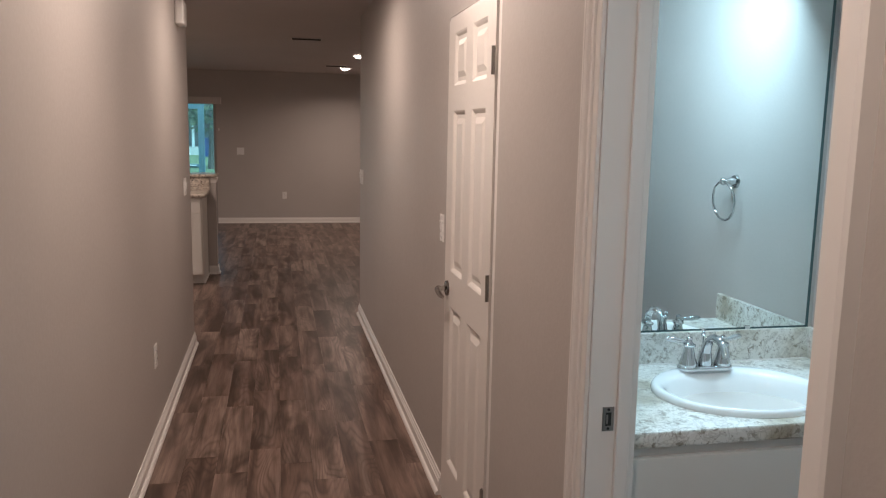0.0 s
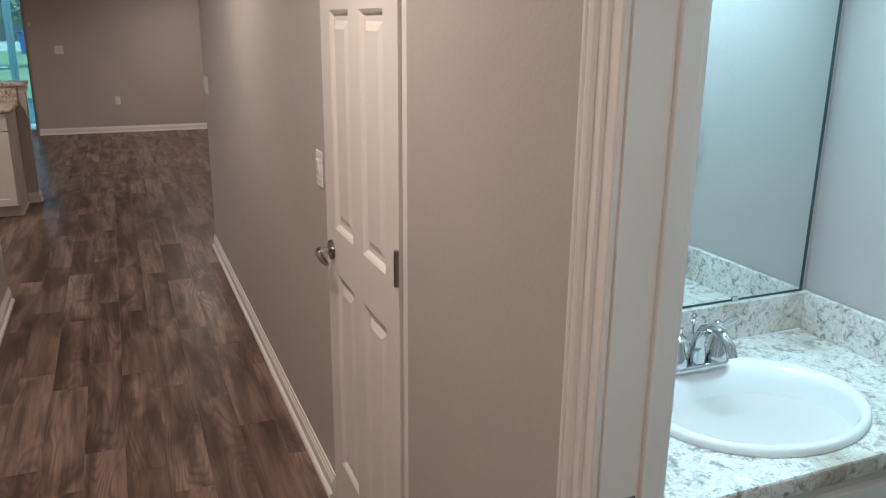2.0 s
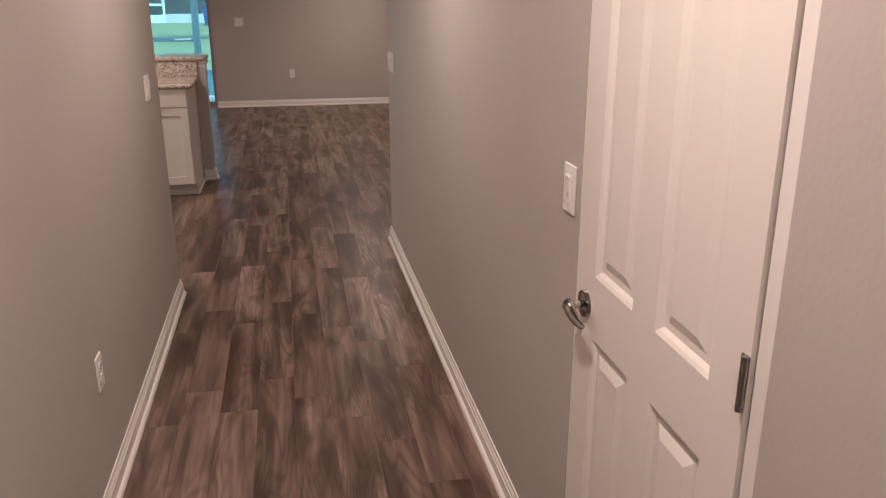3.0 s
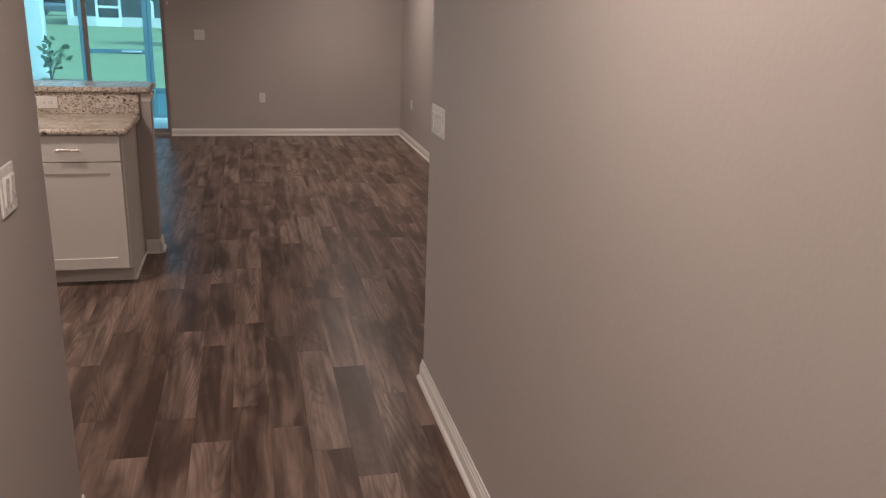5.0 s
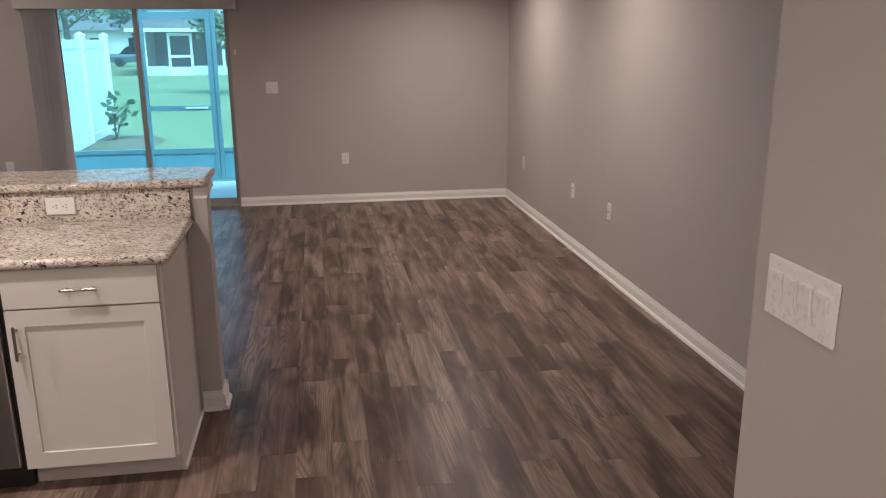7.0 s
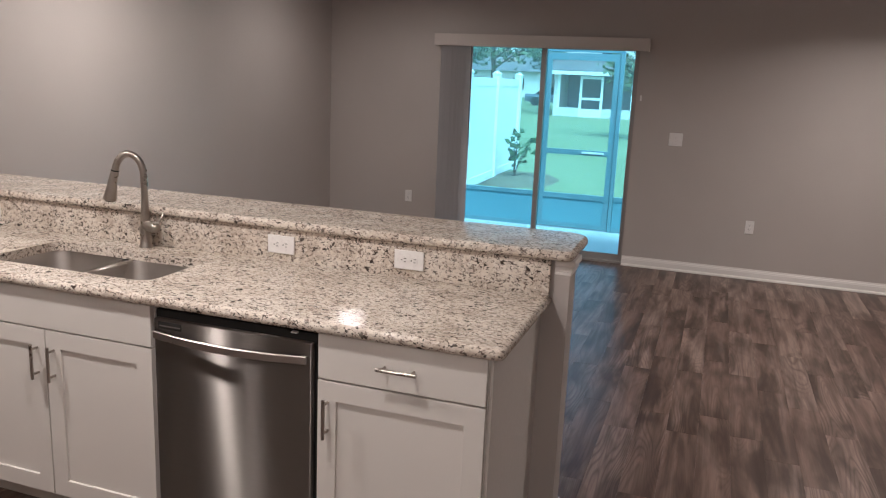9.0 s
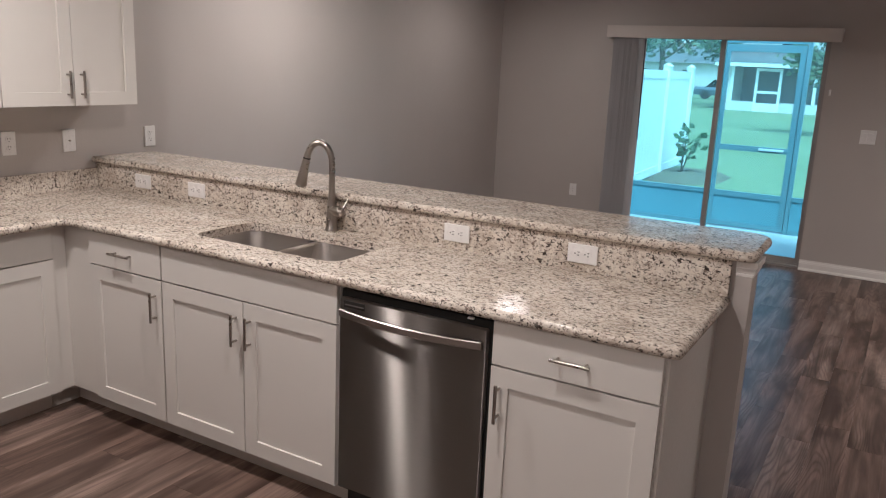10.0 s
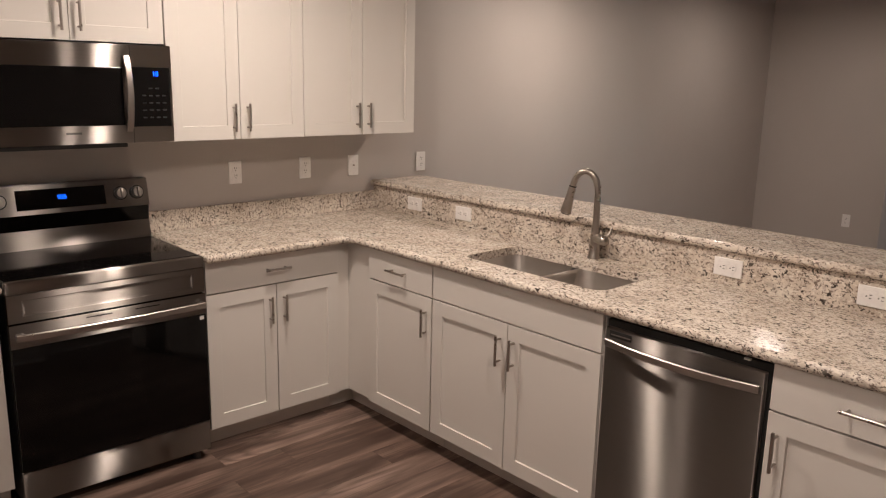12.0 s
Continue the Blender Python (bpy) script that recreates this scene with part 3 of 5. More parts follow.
# ---- kinds of things ----
def panelled(bm, w, h, t, cells, profile, bev=0.0):
    """A leaf from x 0 to w and z 0 to h, its face at y = 0 towards -y; cells (x0, x1, z0, z1) are panels shaped by (inset, depth) steps."""
    xs = sorted({0, w, *(c[0] for c in cells), *(c[1] for c in cells)})
    zs = sorted({0, h, *(c[2] for c in cells), *(c[3] for c in cells)})
    vv = {}
    def vert(x, y, z):
        k = (round(x, 5), round(y, 5), round(z, 5))
        if k not in vv:
            vv[k] = bm.verts.new((x, y, z))
        return vv[k]
    def inside(x, z):
        return any(c[0] < x < c[1] and c[2] < z < c[3] for c in cells)
    for xa, xb in zip(xs, xs[1:]):
        for za, zb in zip(zs, zs[1:]):
            if not inside((xa + xb) / 2, (za + zb) / 2):
                bm.faces.new((vert(xa, 0, za), vert(xb, 0, za), vert(xb, 0, zb), vert(xa, 0, zb)))
    for x0, x1, z0, z1 in cells:
        gx = [x for x in xs if x0 <= x <= x1]
        gz = [z for z in zs if z0 <= z <= z1]
        ring = [vert(x, 0, z0) for x in gx] + [vert(x1, 0, z) for z in gz[1:]] + [vert(x, 0, z1) for x in reversed(gx[:-1])] + [vert(x0, 0, z) for z in reversed(gz[1:-1])]
        prev = None
        for ins, dep in profile:
            now = [bm.verts.new(p) for p in ((x0 + ins, dep, z0 + ins), (x1 - ins, dep, z0 + ins), (x1 - ins, dep, z1 - ins), (x0 + ins, dep, z1 - ins))]
            if prev is None:
                corner = [vert(x0, 0, z0), vert(x1, 0, z0), vert(x1, 0, z1), vert(x0, 0, z1)]
                for i in range(4):
                    a, c = ring.index(corner[i]), ring.index(corner[(i + 1) % 4])
                    run = ring[a:c + 1] if c > a else ring[a:] + ring[:c + 1]
                    bm.faces.new(run + [now[(i + 1) % 4], now[i]])
            else:
                for i in range(4):
                    bm.faces.new((prev[i], prev[(i + 1) % 4], now[(i + 1) % 4], now[i]))
            prev = now
        bm.faces.new(prev)
    loop = [vert(x, 0, 0) for x in xs] + [vert(w, 0, z) for z in zs[1:]] + [vert(x, 0, h) for x in reversed(xs[:-1])] + [vert(0, 0, z) for z in reversed(zs[1:-1])]
    back = [bm.verts.new((v.co.x, t, v.co.z)) for v in loop]
    n = len(loop)
    for i in range(n):
        bm.faces.new((loop[i], loop[(i + 1) % n], back[(i + 1) % n], back[i]))
    bm.faces.new(back)


SHAKER = [(0.001, 0.0015), (0.002, 0.0075)]


def leaf(parent, name, x, z, w, h, panel=True, y=-0.02, t=0.019, rail=0.062):
    bm = bmesh.new()
    if panel:
        panelled(bm, w, h, t, [(rail, w - rail, rail, h - rail)], SHAKER)
    else:
        box(bm, 0, w, 0, t, 0, h, 0.002)
    o = part(name, bm, CAB, parent)
    o.location = (x, y, z)
    return o


def pull(parent, x, z, upright, length=0.128):
    """A bar pull on a leaf's face; x, z is its centre on the leaf."""
    bm = bmesh.new()
    d = Vector((0, 0, 1)) if upright else Vector((1, 0, 0))
    c = Vector((x, -0.030, z))
    cyl(bm, c - d * length / 2, c + d * length / 2, 0.0058, seg=12)
    for s in (-1, 1):
        p = c + d * s * length * 0.36
        cyl(bm, p, (p.x, 0.001, p.z), 0.0045, seg=10)
    return part("handle", bm, NICKEL, parent, "brushed nickel bar handle", smooth=True)


def base_cabinet(m, w, label, doors=1, drawer=True, open_top=False, depth=0.60, top=0.888, end=False, hinge="r", false_front=False, group="base cabinets", gap=0.003):
    c = thing("base_cabinet", m, label, "cabinet", group)
    if open_top:
        shell = boxes((0, 0.018, 0, depth, 0.105, top), (w - 0.018, w, 0, depth, 0.105, top), (0.018, w - 0.018, 0, depth, 0.105, 0.123),
                      (0.018, w - 0.018, 0, 0.018, 0.123, top), (0.018, w - 0.018, depth - 0.012, depth, 0.123, top))
    else:
        shell = boxes((0, w, 0, depth, 0.105, top))
    part("body", shell, CAB, c)
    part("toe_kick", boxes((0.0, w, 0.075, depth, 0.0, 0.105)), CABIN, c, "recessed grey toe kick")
    dz = 0.738
    if drawer:
        d = leaf(c, "drawer_front", gap, dz + gap, w - 2 * gap, top - dz - 0.006, False)
        if not false_front:
            pull(d, (w - 2 * gap) / 2, 0.070, False)
    n = doors
    dw = w / n
    hh = dz - 0.108 - gap
    for i in range(n):
        o = leaf(c, "door", i * dw + gap, 0.108, dw - 2 * gap, hh)
        inner = (i == 0 and n == 2) or (n == 1 and hinge == "l")
        pull(o, dw - 2 * gap - 0.034 if inner else 0.034, hh - 0.115, True)
    return c


def wall_plate(m, kind="outlet", gangs=1, label="white duplex outlet in a white wall plate", category="outlet", group="wall outlets", flat=False, name=None):
    """A cover plate centred at the origin, its face towards -y."""
    w, h = 0.072 + 0.046 * (gangs - 1), 0.117
    r = thing(name or {"outlet": "wall_outlet", "switch": "light_switch", "jack": "cable_outlet"}[kind], m, label, category, group)
    bm = bmesh.new()
    box(bm, -w / 2, w / 2, -0.007, 0.0, -h / 2, h / 2, 0.003)
    part("cover_plate", bm, PLATE, r)
    for g in range(gangs):
        cx = (g - (gangs - 1) / 2) * 0.046
        if kind == "outlet":
            for s in (-1, 1):
                bm = bmesh.new()
                cyl(bm, (cx, -0.0095, s * 0.0195), (cx, -0.006, s * 0.0195), 0.0165, seg=20)
                for sx, hh in ((-0.006, 0.009), (0.006, 0.0075)):
                    box(bm, cx + sx - 0.0012, cx + sx + 0.0012, -0.0102, -0.009, s * 0.0195 + 0.001, s * 0.0195 + 0.001 + hh, mi=1)
                cyl(bm, (cx, -0.0102, s * 0.0195 - 0.008), (cx, -0.009, s * 0.0195 - 0.008), 0.0026, seg=8, mi=1)
                part("receptacle", bm, [PLATE, SLOT], r)
        elif kind == "switch":
            bm = bmesh.new()
            box(bm, cx - 0.0175, cx + 0.0175, -0.009, -0.006, -0.034, 0.034, 0.001)
            fs = bmesh.ops.create_cube(bm, size=1)["verts"]
            for v in fs:
                tip = 0.0135 if v.co.z > 0 else 0.0095
                v.co = Vector((cx + v.co.x * 0.03, -0.008 if v.co.y > 0 else -tip, v.co.z * 0.062))
            part("rocker", bm, PLATE, r)
        else:
            bm = bmesh.new()
            cyl(bm, (cx, -0.016, 0), (cx, -0.006, 0), 0.005, seg=12)
            part("connector", bm, NICKEL, r)
    for g in range(gangs):
        cx = (g - (gangs - 1) / 2) * 0.046
        for sz in ((0,) if kind == "outlet" else (-0.048, 0.048)):
            bm = bmesh.new()
            cyl(bm, (cx, -0.0085, sz), (cx, -0.006, sz), 0.003, seg=8)
            part("screw", bm, PLATE, r)
    return r


# ---- hall ----
door = thing("door_2", pose(HR, 0, 0), "white six-panel closet door, closed in the hall wall", "door", kind="structure")
D0, D1, DT = 1.255, 1.958, 2.032
bm = bmesh.new()
DW = D1 - D0
cells = []
for za, zb in ((0.20, 0.875), (1.02, 1.665), (1.762, 1.965)):
    for xa, xb in ((0.104, 0.302), (DW - 0.302, DW - 0.104)):
        cells.append((xa, xb, za, zb))
panelled(bm, DW, DT - 0.012, 0.035, cells, [(0.008, 0.004), (0.016, 0.011), (0.030, 0.011), (0.052, 0.003)])
lf = part("leaf", bm, DOORP, door, "white moulded six-panel leaf")
lf.matrix_local = pose(-0.008, D1, 0.012, 0, 0, -90)
part("jamb", boxes((0.0005, T, CD0 + 0.001, D0 - 0.003, 0, DT + 0.003), bev=0.001), TRIM, door, "narrow white jamb")
part("jamb", boxes((0.0005, T, D1 + 0.003, CD1 - 0.001, 0, DT + 0.003), bev=0.001), TRIM, door, "narrow white jamb")
part("jamb", boxes((0.0005, T, CD0 + 0.001, CD1 - 0.001, DT + 0.004, DH - 0.001), bev=0.001), TRIM, door, "narrow white head jamb")
for hz in (0.32, 1.078, 1.825):
    bm = bmesh.new()
    cyl(bm, (-0.014, D0 + 0.004, hz - 0.045), (-0.014, D0 + 0.004, hz + 0.045), 0.0062, seg=12)
    for k in range(-2, 3):
        cyl(bm, (-0.014, D0 + 0.004, hz + k * 0.018 - 0.0008), (-0.014, D0 + 0.004, hz + k * 0.018 + 0.0008), 0.0066, seg=12)
    box(bm, -0.0105, -0.007, D0 + 0.004, D0 + 0.020, hz - 0.044, hz + 0.044)
    part("hinge", bm, DARKNICK, door, "dark nickel butt hinge", smooth=True)
bm = bmesh.new()
kx, ky, kz = -0.008, 1.898, 0.952
cyl(bm, (kx, ky, kz), (kx - 0.008, ky, kz), 0.033, 0.031, seg=28)
cyl(bm, (kx - 0.008, ky, kz), (kx - 0.014, ky, kz), 0.026, 0.014, seg=24)
cyl(bm, (kx - 0.012, ky, kz), (kx - 0.042, ky, kz), 0.0105, seg=16)
tube(bm, [(kx - 0.040, ky + 0.014, kz + 0.004), (kx - 0.044, ky, kz + 0.003), (kx - 0.046, ky - 0.03, kz - 0.004), (kx - 0.044, ky - 0.06, kz - 0.014), (kx - 0.036, ky - 0.082, kz - 0.022)],
     [0.009, 0.014, 0.0135, 0.011, 0.006], flat=0.6)
part("lever_handle", bm, DOORLEVER, door, "polished nickel lever handle", smooth=True)

wall_plate(pose(HR, 2.05, 1.185, 0, 0, -90), "switch", 1, "white rocker switch beside the closet door", "light switch", "light switches")
wall_plate(pose(HR, 5.345, 1.208, 0, 0, -90), "switch", 4, "white four-gang rocker switch plate on hall wall", "light switch", "light switches")
wall_plate(pose(HL, 4.31, 1.195, 0, 0, 90), "switch", 2, "white two-gang rocker switch plate on hall wall", "light switch", "light switches")
wall_plate(pose(HL, 2.80, 0.455, 0, 0, 90), "outlet", 1, "white duplex outlet low on the hall wall")

al = thing("door_chime", pose(HL, 4.13, 2.30, 0, 0, 90), "white plastic box high on the hall wall", "door chime")
bm = bmesh.new()
box(bm, -0.09, 0.09, -0.055, 0, -0.075, 0.075, 0.012, 3)
part("cover", bm, PLATE, al, smooth=True)
bm = bmesh.new()
for k in range(5):
    box(bm, -0.05, 0.05, -0.0563, -0.0545, -0.045 + k * 0.012, -0.040 + k * 0.012)
part("grille", bm, CABIN, al)

# ---- ceiling fittings ----
for (lx, ly) in CANS:
    c = thing("recessed_light", pose(lx, ly, CEIL), "round white recessed ceiling light, switched on", "ceiling light", "recessed lights")
    bm = bmesh.new()
    lathe(bm, [(0.070, 0.0), (0.094, 0.0), (0.092, -0.006), (0.078, -0.009), (0.070, -0.006)], 32, cap=False)
    part("trim_ring", bm, TRIM, c, smooth=True)
    bm = bmesh.new()
    lathe(bm, [(0.072, -0.002), (0.066, -0.016), (0.052, -0.028), (0.030, -0.036), (0.002, -0.039)], 32)
    part("diffuser", bm, LENS, c, "glowing warm diffuser")
for vx, vy in ((0.38, 7.30), (0.94, 10.75)):
    c = thing("ceiling_vent", pose(vx, vy, CEIL), "dark slotted air vent in the ceiling", "vent", "ceiling vents")
    bm = bmesh.new()
    box(bm, -0.15, 0.15, -0.075, 0.075, -0.004, -0.0005)
    part("backing", bm, GAP, c)
    bm = bmesh.new()
    for a in ((-0.16, 0.16, -0.085, -0.072), (-0.16, 0.16, 0.072, 0.085), (-0.16, -0.147, -0.072, 0.072), (0.147, 0.16, -0.072, 0.072)):
        box(bm, *a, -0.008, -0.0005)
    part("frame", bm, CABIN, c)
    for k in range(6):
        bm = bmesh.new()
        box(bm, -0.147, 0.147, -0.004, 0.004, -0.0012, 0.0012)
        s = part("slat", bm, BLACKP, c)
        s.matrix_local = pose(0, -0.055 + k * 0.022, -0.007, 35, 0, 0)

# ---- bathroom ----
VT = 0.872
VX0, VX1, VY0, VY1 = HR + T + 0.003, BX - 0.003, 0.458, BY - 0.003
vc = thing("vanity_cabinet", pose(VX0, VY0 + 0.02, 0), "white bathroom vanity cabinet under a stone-look top", "cabinet")
vw = VX1 - VX0
part("body", boxes((0, vw, 0.0, 0.53, 0.10, VT - 0.042)), CABIN, vc)
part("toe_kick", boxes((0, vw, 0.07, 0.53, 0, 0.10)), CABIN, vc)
leaf(vc, "drawer_front", 0.02, 0.66, vw - 0.04, 0.145, False, -0.018, 0.017)
for i in range(2):
    o = leaf(vc, "door", 0.02 + i * (vw - 0.04) / 2, 0.125, (vw - 0.04) / 2 - 0.003, 0.52, True, -0.018, 0.017)
SXC, SYC, SA, SB = 1.345, 0.708, 0.252, 0.208
vt = thing("bathroom_counter", pose(0, 0, 0), "cream and brown stone-look laminate vanity top", "countertop")
bm = bmesh.new()
hole = [(SXC + (SA - 0.02) * math.cos(2 * math.pi * i / 40), SYC + (SB - 0.02) * math.sin(2 * math.pi * i / 40)) for i in range(40)]
slab(bm, [(VX0, VY0), (VX1, VY0), (VX1, VY1), (VX0, VY1)], VT - 0.04, VT, 0.003, [hole])
part("worktop", bm, LAMINATE, vt)
part("backsplash", boxes((VX0, VX1 - 0.02, VY1 - 0.019, VY1, VT, VT + 0.102), bev=0.0015), LAMINATE, vt)
part("side_splash", boxes((VX1 - 0.019, VX1, VY0 + 0.004, VY1 - 0.0, VT, VT + 0.102), bev=0.0015), LAMINATE, vt)
part("caulk_bead", boxes((VX0, VX1 - 0.02, VY1 - 0.022, VY1 - 0.019, VT, VT + 0.003)), TRIM, vt)

bs = thing("basin", pose(SXC, SYC, VT), "white oval porcelain drop-in basin", "sink")
bm = bmesh.new()
prof = [(1.0, 0.0), (1.006, 0.007), (1.0, 0.013), (0.985, 0.018), (0.955, 0.0205), (0.92, 0.019), (0.89, 0.014), (0.868, 0.004), (0.85, -0.012), (0.825, -0.034), (0.79, -0.060), (0.73, -0.086), (0.64, -0.110), (0.52, -0.128), (0.37, -0.140), (0.22, -0.146), (0.09, -0.148)]
seg = 48
rings = []
for r, z in prof:
    # the bowl sits forward of the rim, leaving a deck for the tap
    shift = -0.028 * max(0.0, min(1.0, (0.95 - r) / 0.12))
    yb = SB * r * (1.0 - 0.09 * max(0.0, min(1.0, (0.95 - r) / 0.12)))
    rings.append([bm.verts.new((SA * r * math.cos(2 * math.pi * i / seg), shift + yb * math.sin(2 * math.pi * i / seg), z)) for i in range(seg)])
for a, c in zip(rings, rings[1:]):
    for i in range(seg):
        bm.faces.new((a[i], a[(i + 1) % seg], c[(i + 1) % seg], c[i]))
part("bowl", bm, PORC, bs, smooth=True)
bm = bmesh.new()
cyl(bm, (0, -0.028, -0.1495), (0, -0.028, -0.144), 0.026, seg=24)
part("drain", bm, CHROME, bs, "chrome drain")

bf = thing("basin_tap", pose(SXC - 0.012, SYC + SB - 0.040, VT + 0.018) @ Matrix.Scale(1.08, 4), "polished chrome two-handle centreset tap", "tap")
bm = bmesh.new()
slab(bm, round_rect(-0.082, 0.082, -0.027, 0.027, 0.026), 0, 0.014, 0.004)
part("base_plate", bm, CHROME, bf, smooth=True)
for s in (-1, 1):
    bm = bmesh.new()
    lathe(bm, [(0.025, 0.012), (0.026, 0.02), (0.020, 0.035), (0.015, 0.055), (0.013, 0.066), (0.018, 0.070), (0.018, 0.075), (0.010, 0.080), (0.008, 0.088), (0.009, 0.094), (0.002, 0.099)], 24, (s * 0.052, 0, 0))
    tube(bm, [(s * 0.052, 0, 0.080), (s * 0.068, 0.004, 0.083), (s * 0.092, 0.010, 0.087), (s * 0.112, 0.014, 0.089), (s * 0.120, 0.015, 0.089)], [0.005, 0.0055, 0.008, 0.0075, 0.002], 12)
    part("handle", bm, CHROME, bf, smooth=True)
bm = bmesh.new()
lathe(bm, [(0.021, 0.012), (0.020, 0.03), (0.017, 0.05)], 24)
tube(bm, [(0, 0.0, 0.035), (0, -0.004, 0.065), (0, -0.018, 0.090), (0, -0.042, 0.102), (0, -0.070, 0.100), (0, -0.094, 0.084), (0, -0.104, 0.062)], [0.0165, 0.0145, 0.0125, 0.0115, 0.011, 0.0105, 0.0110], 18)
part("spout", bm, CHROME, bf, smooth=True)
bm = bmesh.new()
cyl(bm, (0, 0.017, 0.014), (0, 0.017, 0.095), 0.0025, seg=8)
lathe(bm, [(0.003, 0.09), (0.0075, 0.094), (0.0075, 0.099), (0.003, 0.103), (0.007, 0.109), (0.004, 0.114)], 14, (0, 0.017, 0))
part("lift_rod", bm, CHROME, bf, smooth=True)

mi_ = thing("wall_mirror", pose(0, BY, 0), "large frameless wall mirror above the vanity", "mirror")
part("glass", boxes((VX0 + 0.004, BX - 0.028, -0.0065, -0.001, VT + 0.108, 2.07)), MIRROR, mi_)
part("edge_strip", boxes((BX - 0.028, BX - 0.018, -0.0070, -0.001, VT + 0.108, 2.07)), MEDGE, mi_, "dark bevelled mirror edge")
part("bottom_channel", boxes((VX0 + 0.004, BX - 0.018, -0.0075, -0.001, VT + 0.1025, VT + 0.108)), MEDGE, mi_, "thin dark bottom edge")
for cx in (1.08, 1.56):
    part("clip", boxes((cx - 0.009, cx + 0.009, -0.010, -0.001, VT + 0.101, VT + 0.114), bev=0.001), CHROME, mi_, "small chrome mirror clip")

tr = thing("towel_ring", pose(BX, 0.505, 1.425, 0, 0, -90), "chrome towel ring on the bathroom wall", "towel ring")
bm = bmesh.new()
cyl(bm, (0, 0, 0), (0, -0.010, 0), 0.027, 0.024, seg=24)
cyl(bm, (0, -0.010, 0), (0, -0.05, 0), 0.016, 0.009, seg=18)
bmesh.ops.create_uvsphere(bm, u_segments=16, v_segments=10, radius=0.014, matrix=Matrix.Translation((0, -0.055, 0)))
part("post", bm, CHROME, tr, smooth=True)
bm = bmesh.new()
R = 0.075
pts = [(R * math.sin(2 * math.pi * i / 40), -0.055 + 0.012 * (1 - math.cos(2 * math.pi * i / 40)) * 0.5, -R + R * math.cos(2 * math.pi * i / 40)) for i in range(41)]
tube(bm, pts, 0.0045, 10)
part("ring", bm, CHROME, tr, smooth=True)

vl = thing("vanity_light", pose(1.33, BY, 2.26), "wall light bar above the bathroom mirror, switched on", "wall light")
part("back_plate", boxes((-0.30, 0.30, -0.03, -0.001, -0.045, 0.045), bev=0.004), CHROME, vl)
for k in (-0.2, 0, 0.2):
    bm = bmesh.new()
    lathe(bm, [(0.02, 0.04), (0.045, 0.02), (0.055, -0.03), (0.05, -0.05)], 20, (k, -0.085, 0.03))
    part("shade", bm, VINYL, vl, smooth=True)

# ---- kitchen ----
FY, FX = 7.005, -3.415       # carcass faces of the two runs
CT = 0.925
HW = 7.615                    # kitchen face of the half wall
base_cabinet(pose(-1.232, FY, 0), 0.542, "white shaker base cabinet with one door, end of peninsula", 1, True, False, HW - FY, hinge="r")
sb = base_cabinet(pose(-2.757, FY, 0), 0.912, "white shaker sink base with two doors and false front", 2, True, True, HW - FY, false_front=True)
base_cabinet(pose(-3.222, FY, 0), 0.462, "white shaker base cabinet with one door, in the corner", 1, True, False, HW - FY, hinge="l")
base_cabinet(pose(FX, 6.232, 0, 0, 0, 90), 0.70, "white shaker base cabinet with two doors beside the range", 2, True, False, 0.57, hinge="l")
base_cabinet(pose(FX, 4.70, 0, 0, 0, 90), 0.728, "white shaker base cabinet on the range's far side", 2, True, False, 0.57, hinge="l")
fil = thing("corner_filler", pose(0, 0, 0), "white painted corner filler panels between base cabinets", "cabinet filler")
part("filler_strip", boxes((FX - 0.015, -3.224, FY - 0.001, FY + 0.018, 0.105, 0.888)), CAB, fil)
part("filler_strip", boxes((FX - 0.018, FX + 0.001, 6.934, FY - 0.002, 0.105, 0.888)), CAB, fil)
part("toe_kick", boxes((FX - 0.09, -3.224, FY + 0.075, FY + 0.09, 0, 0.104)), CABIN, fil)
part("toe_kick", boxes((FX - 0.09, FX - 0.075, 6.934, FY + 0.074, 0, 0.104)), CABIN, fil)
ep = thing("end_panel", pose(0, 0, 0), "white painted end panel of the peninsula", "cabinet panel")
part("panel", boxes((-0.689, -0.680, FY - 0.0, HW - 0.002, 0.105, 0.888)), CAB, ep)
part("shoe_moulding", boxes((-0.680, -0.668, FY + 0.07, HW - 0.016, 0, 0.018), bev=0.004), TRIM, ep)
part("lower_panel", boxes((-0.689, -0.680, FY + 0.075, HW - 0.002, 0.0, 0.105)), CAB, ep)

# half wall with its end cap
HWX = -0.585
structure("wall_half", boxes((KL, HWX, HW, HW + 0.115, 0, 1.055)), WALL, "greige half wall carrying the raised bar")
bm = bmesh.new()
extrude_profile(bm, BASE, 0.085)
o = structure("baseboard", bm, TRIM, "white painted moulded baseboard", "baseboard")
o.matrix_world = pose(-0.672, HW, 0)
bm = bmesh.new()
extrude_profile(bm, BASE, 0.143)
o = structure("baseboard", bm, TRIM, "white painted moulded baseboard", "baseboard")
o.matrix_world = pose(HWX, HW - 0.014, 0, 0, 0, 90)
baseboard(HWX + 0.014, HW + 0.115, 180, HWX - KL)
bm = bmesh.new()
for k, (pr, za, zb) in enumerate(((0.004, 1.000, 1.012), (0.009, 1.012, 1.032), (0.016, 1.032, 1.055))):
    box(bm, -0.640, HWX + pr, HW - pr * 0.4, HW + 0.115 + pr, za, zb, 0.003)
structure("trim_cap", bm, TRIM, "white painted moulding under the bar end", "trim")

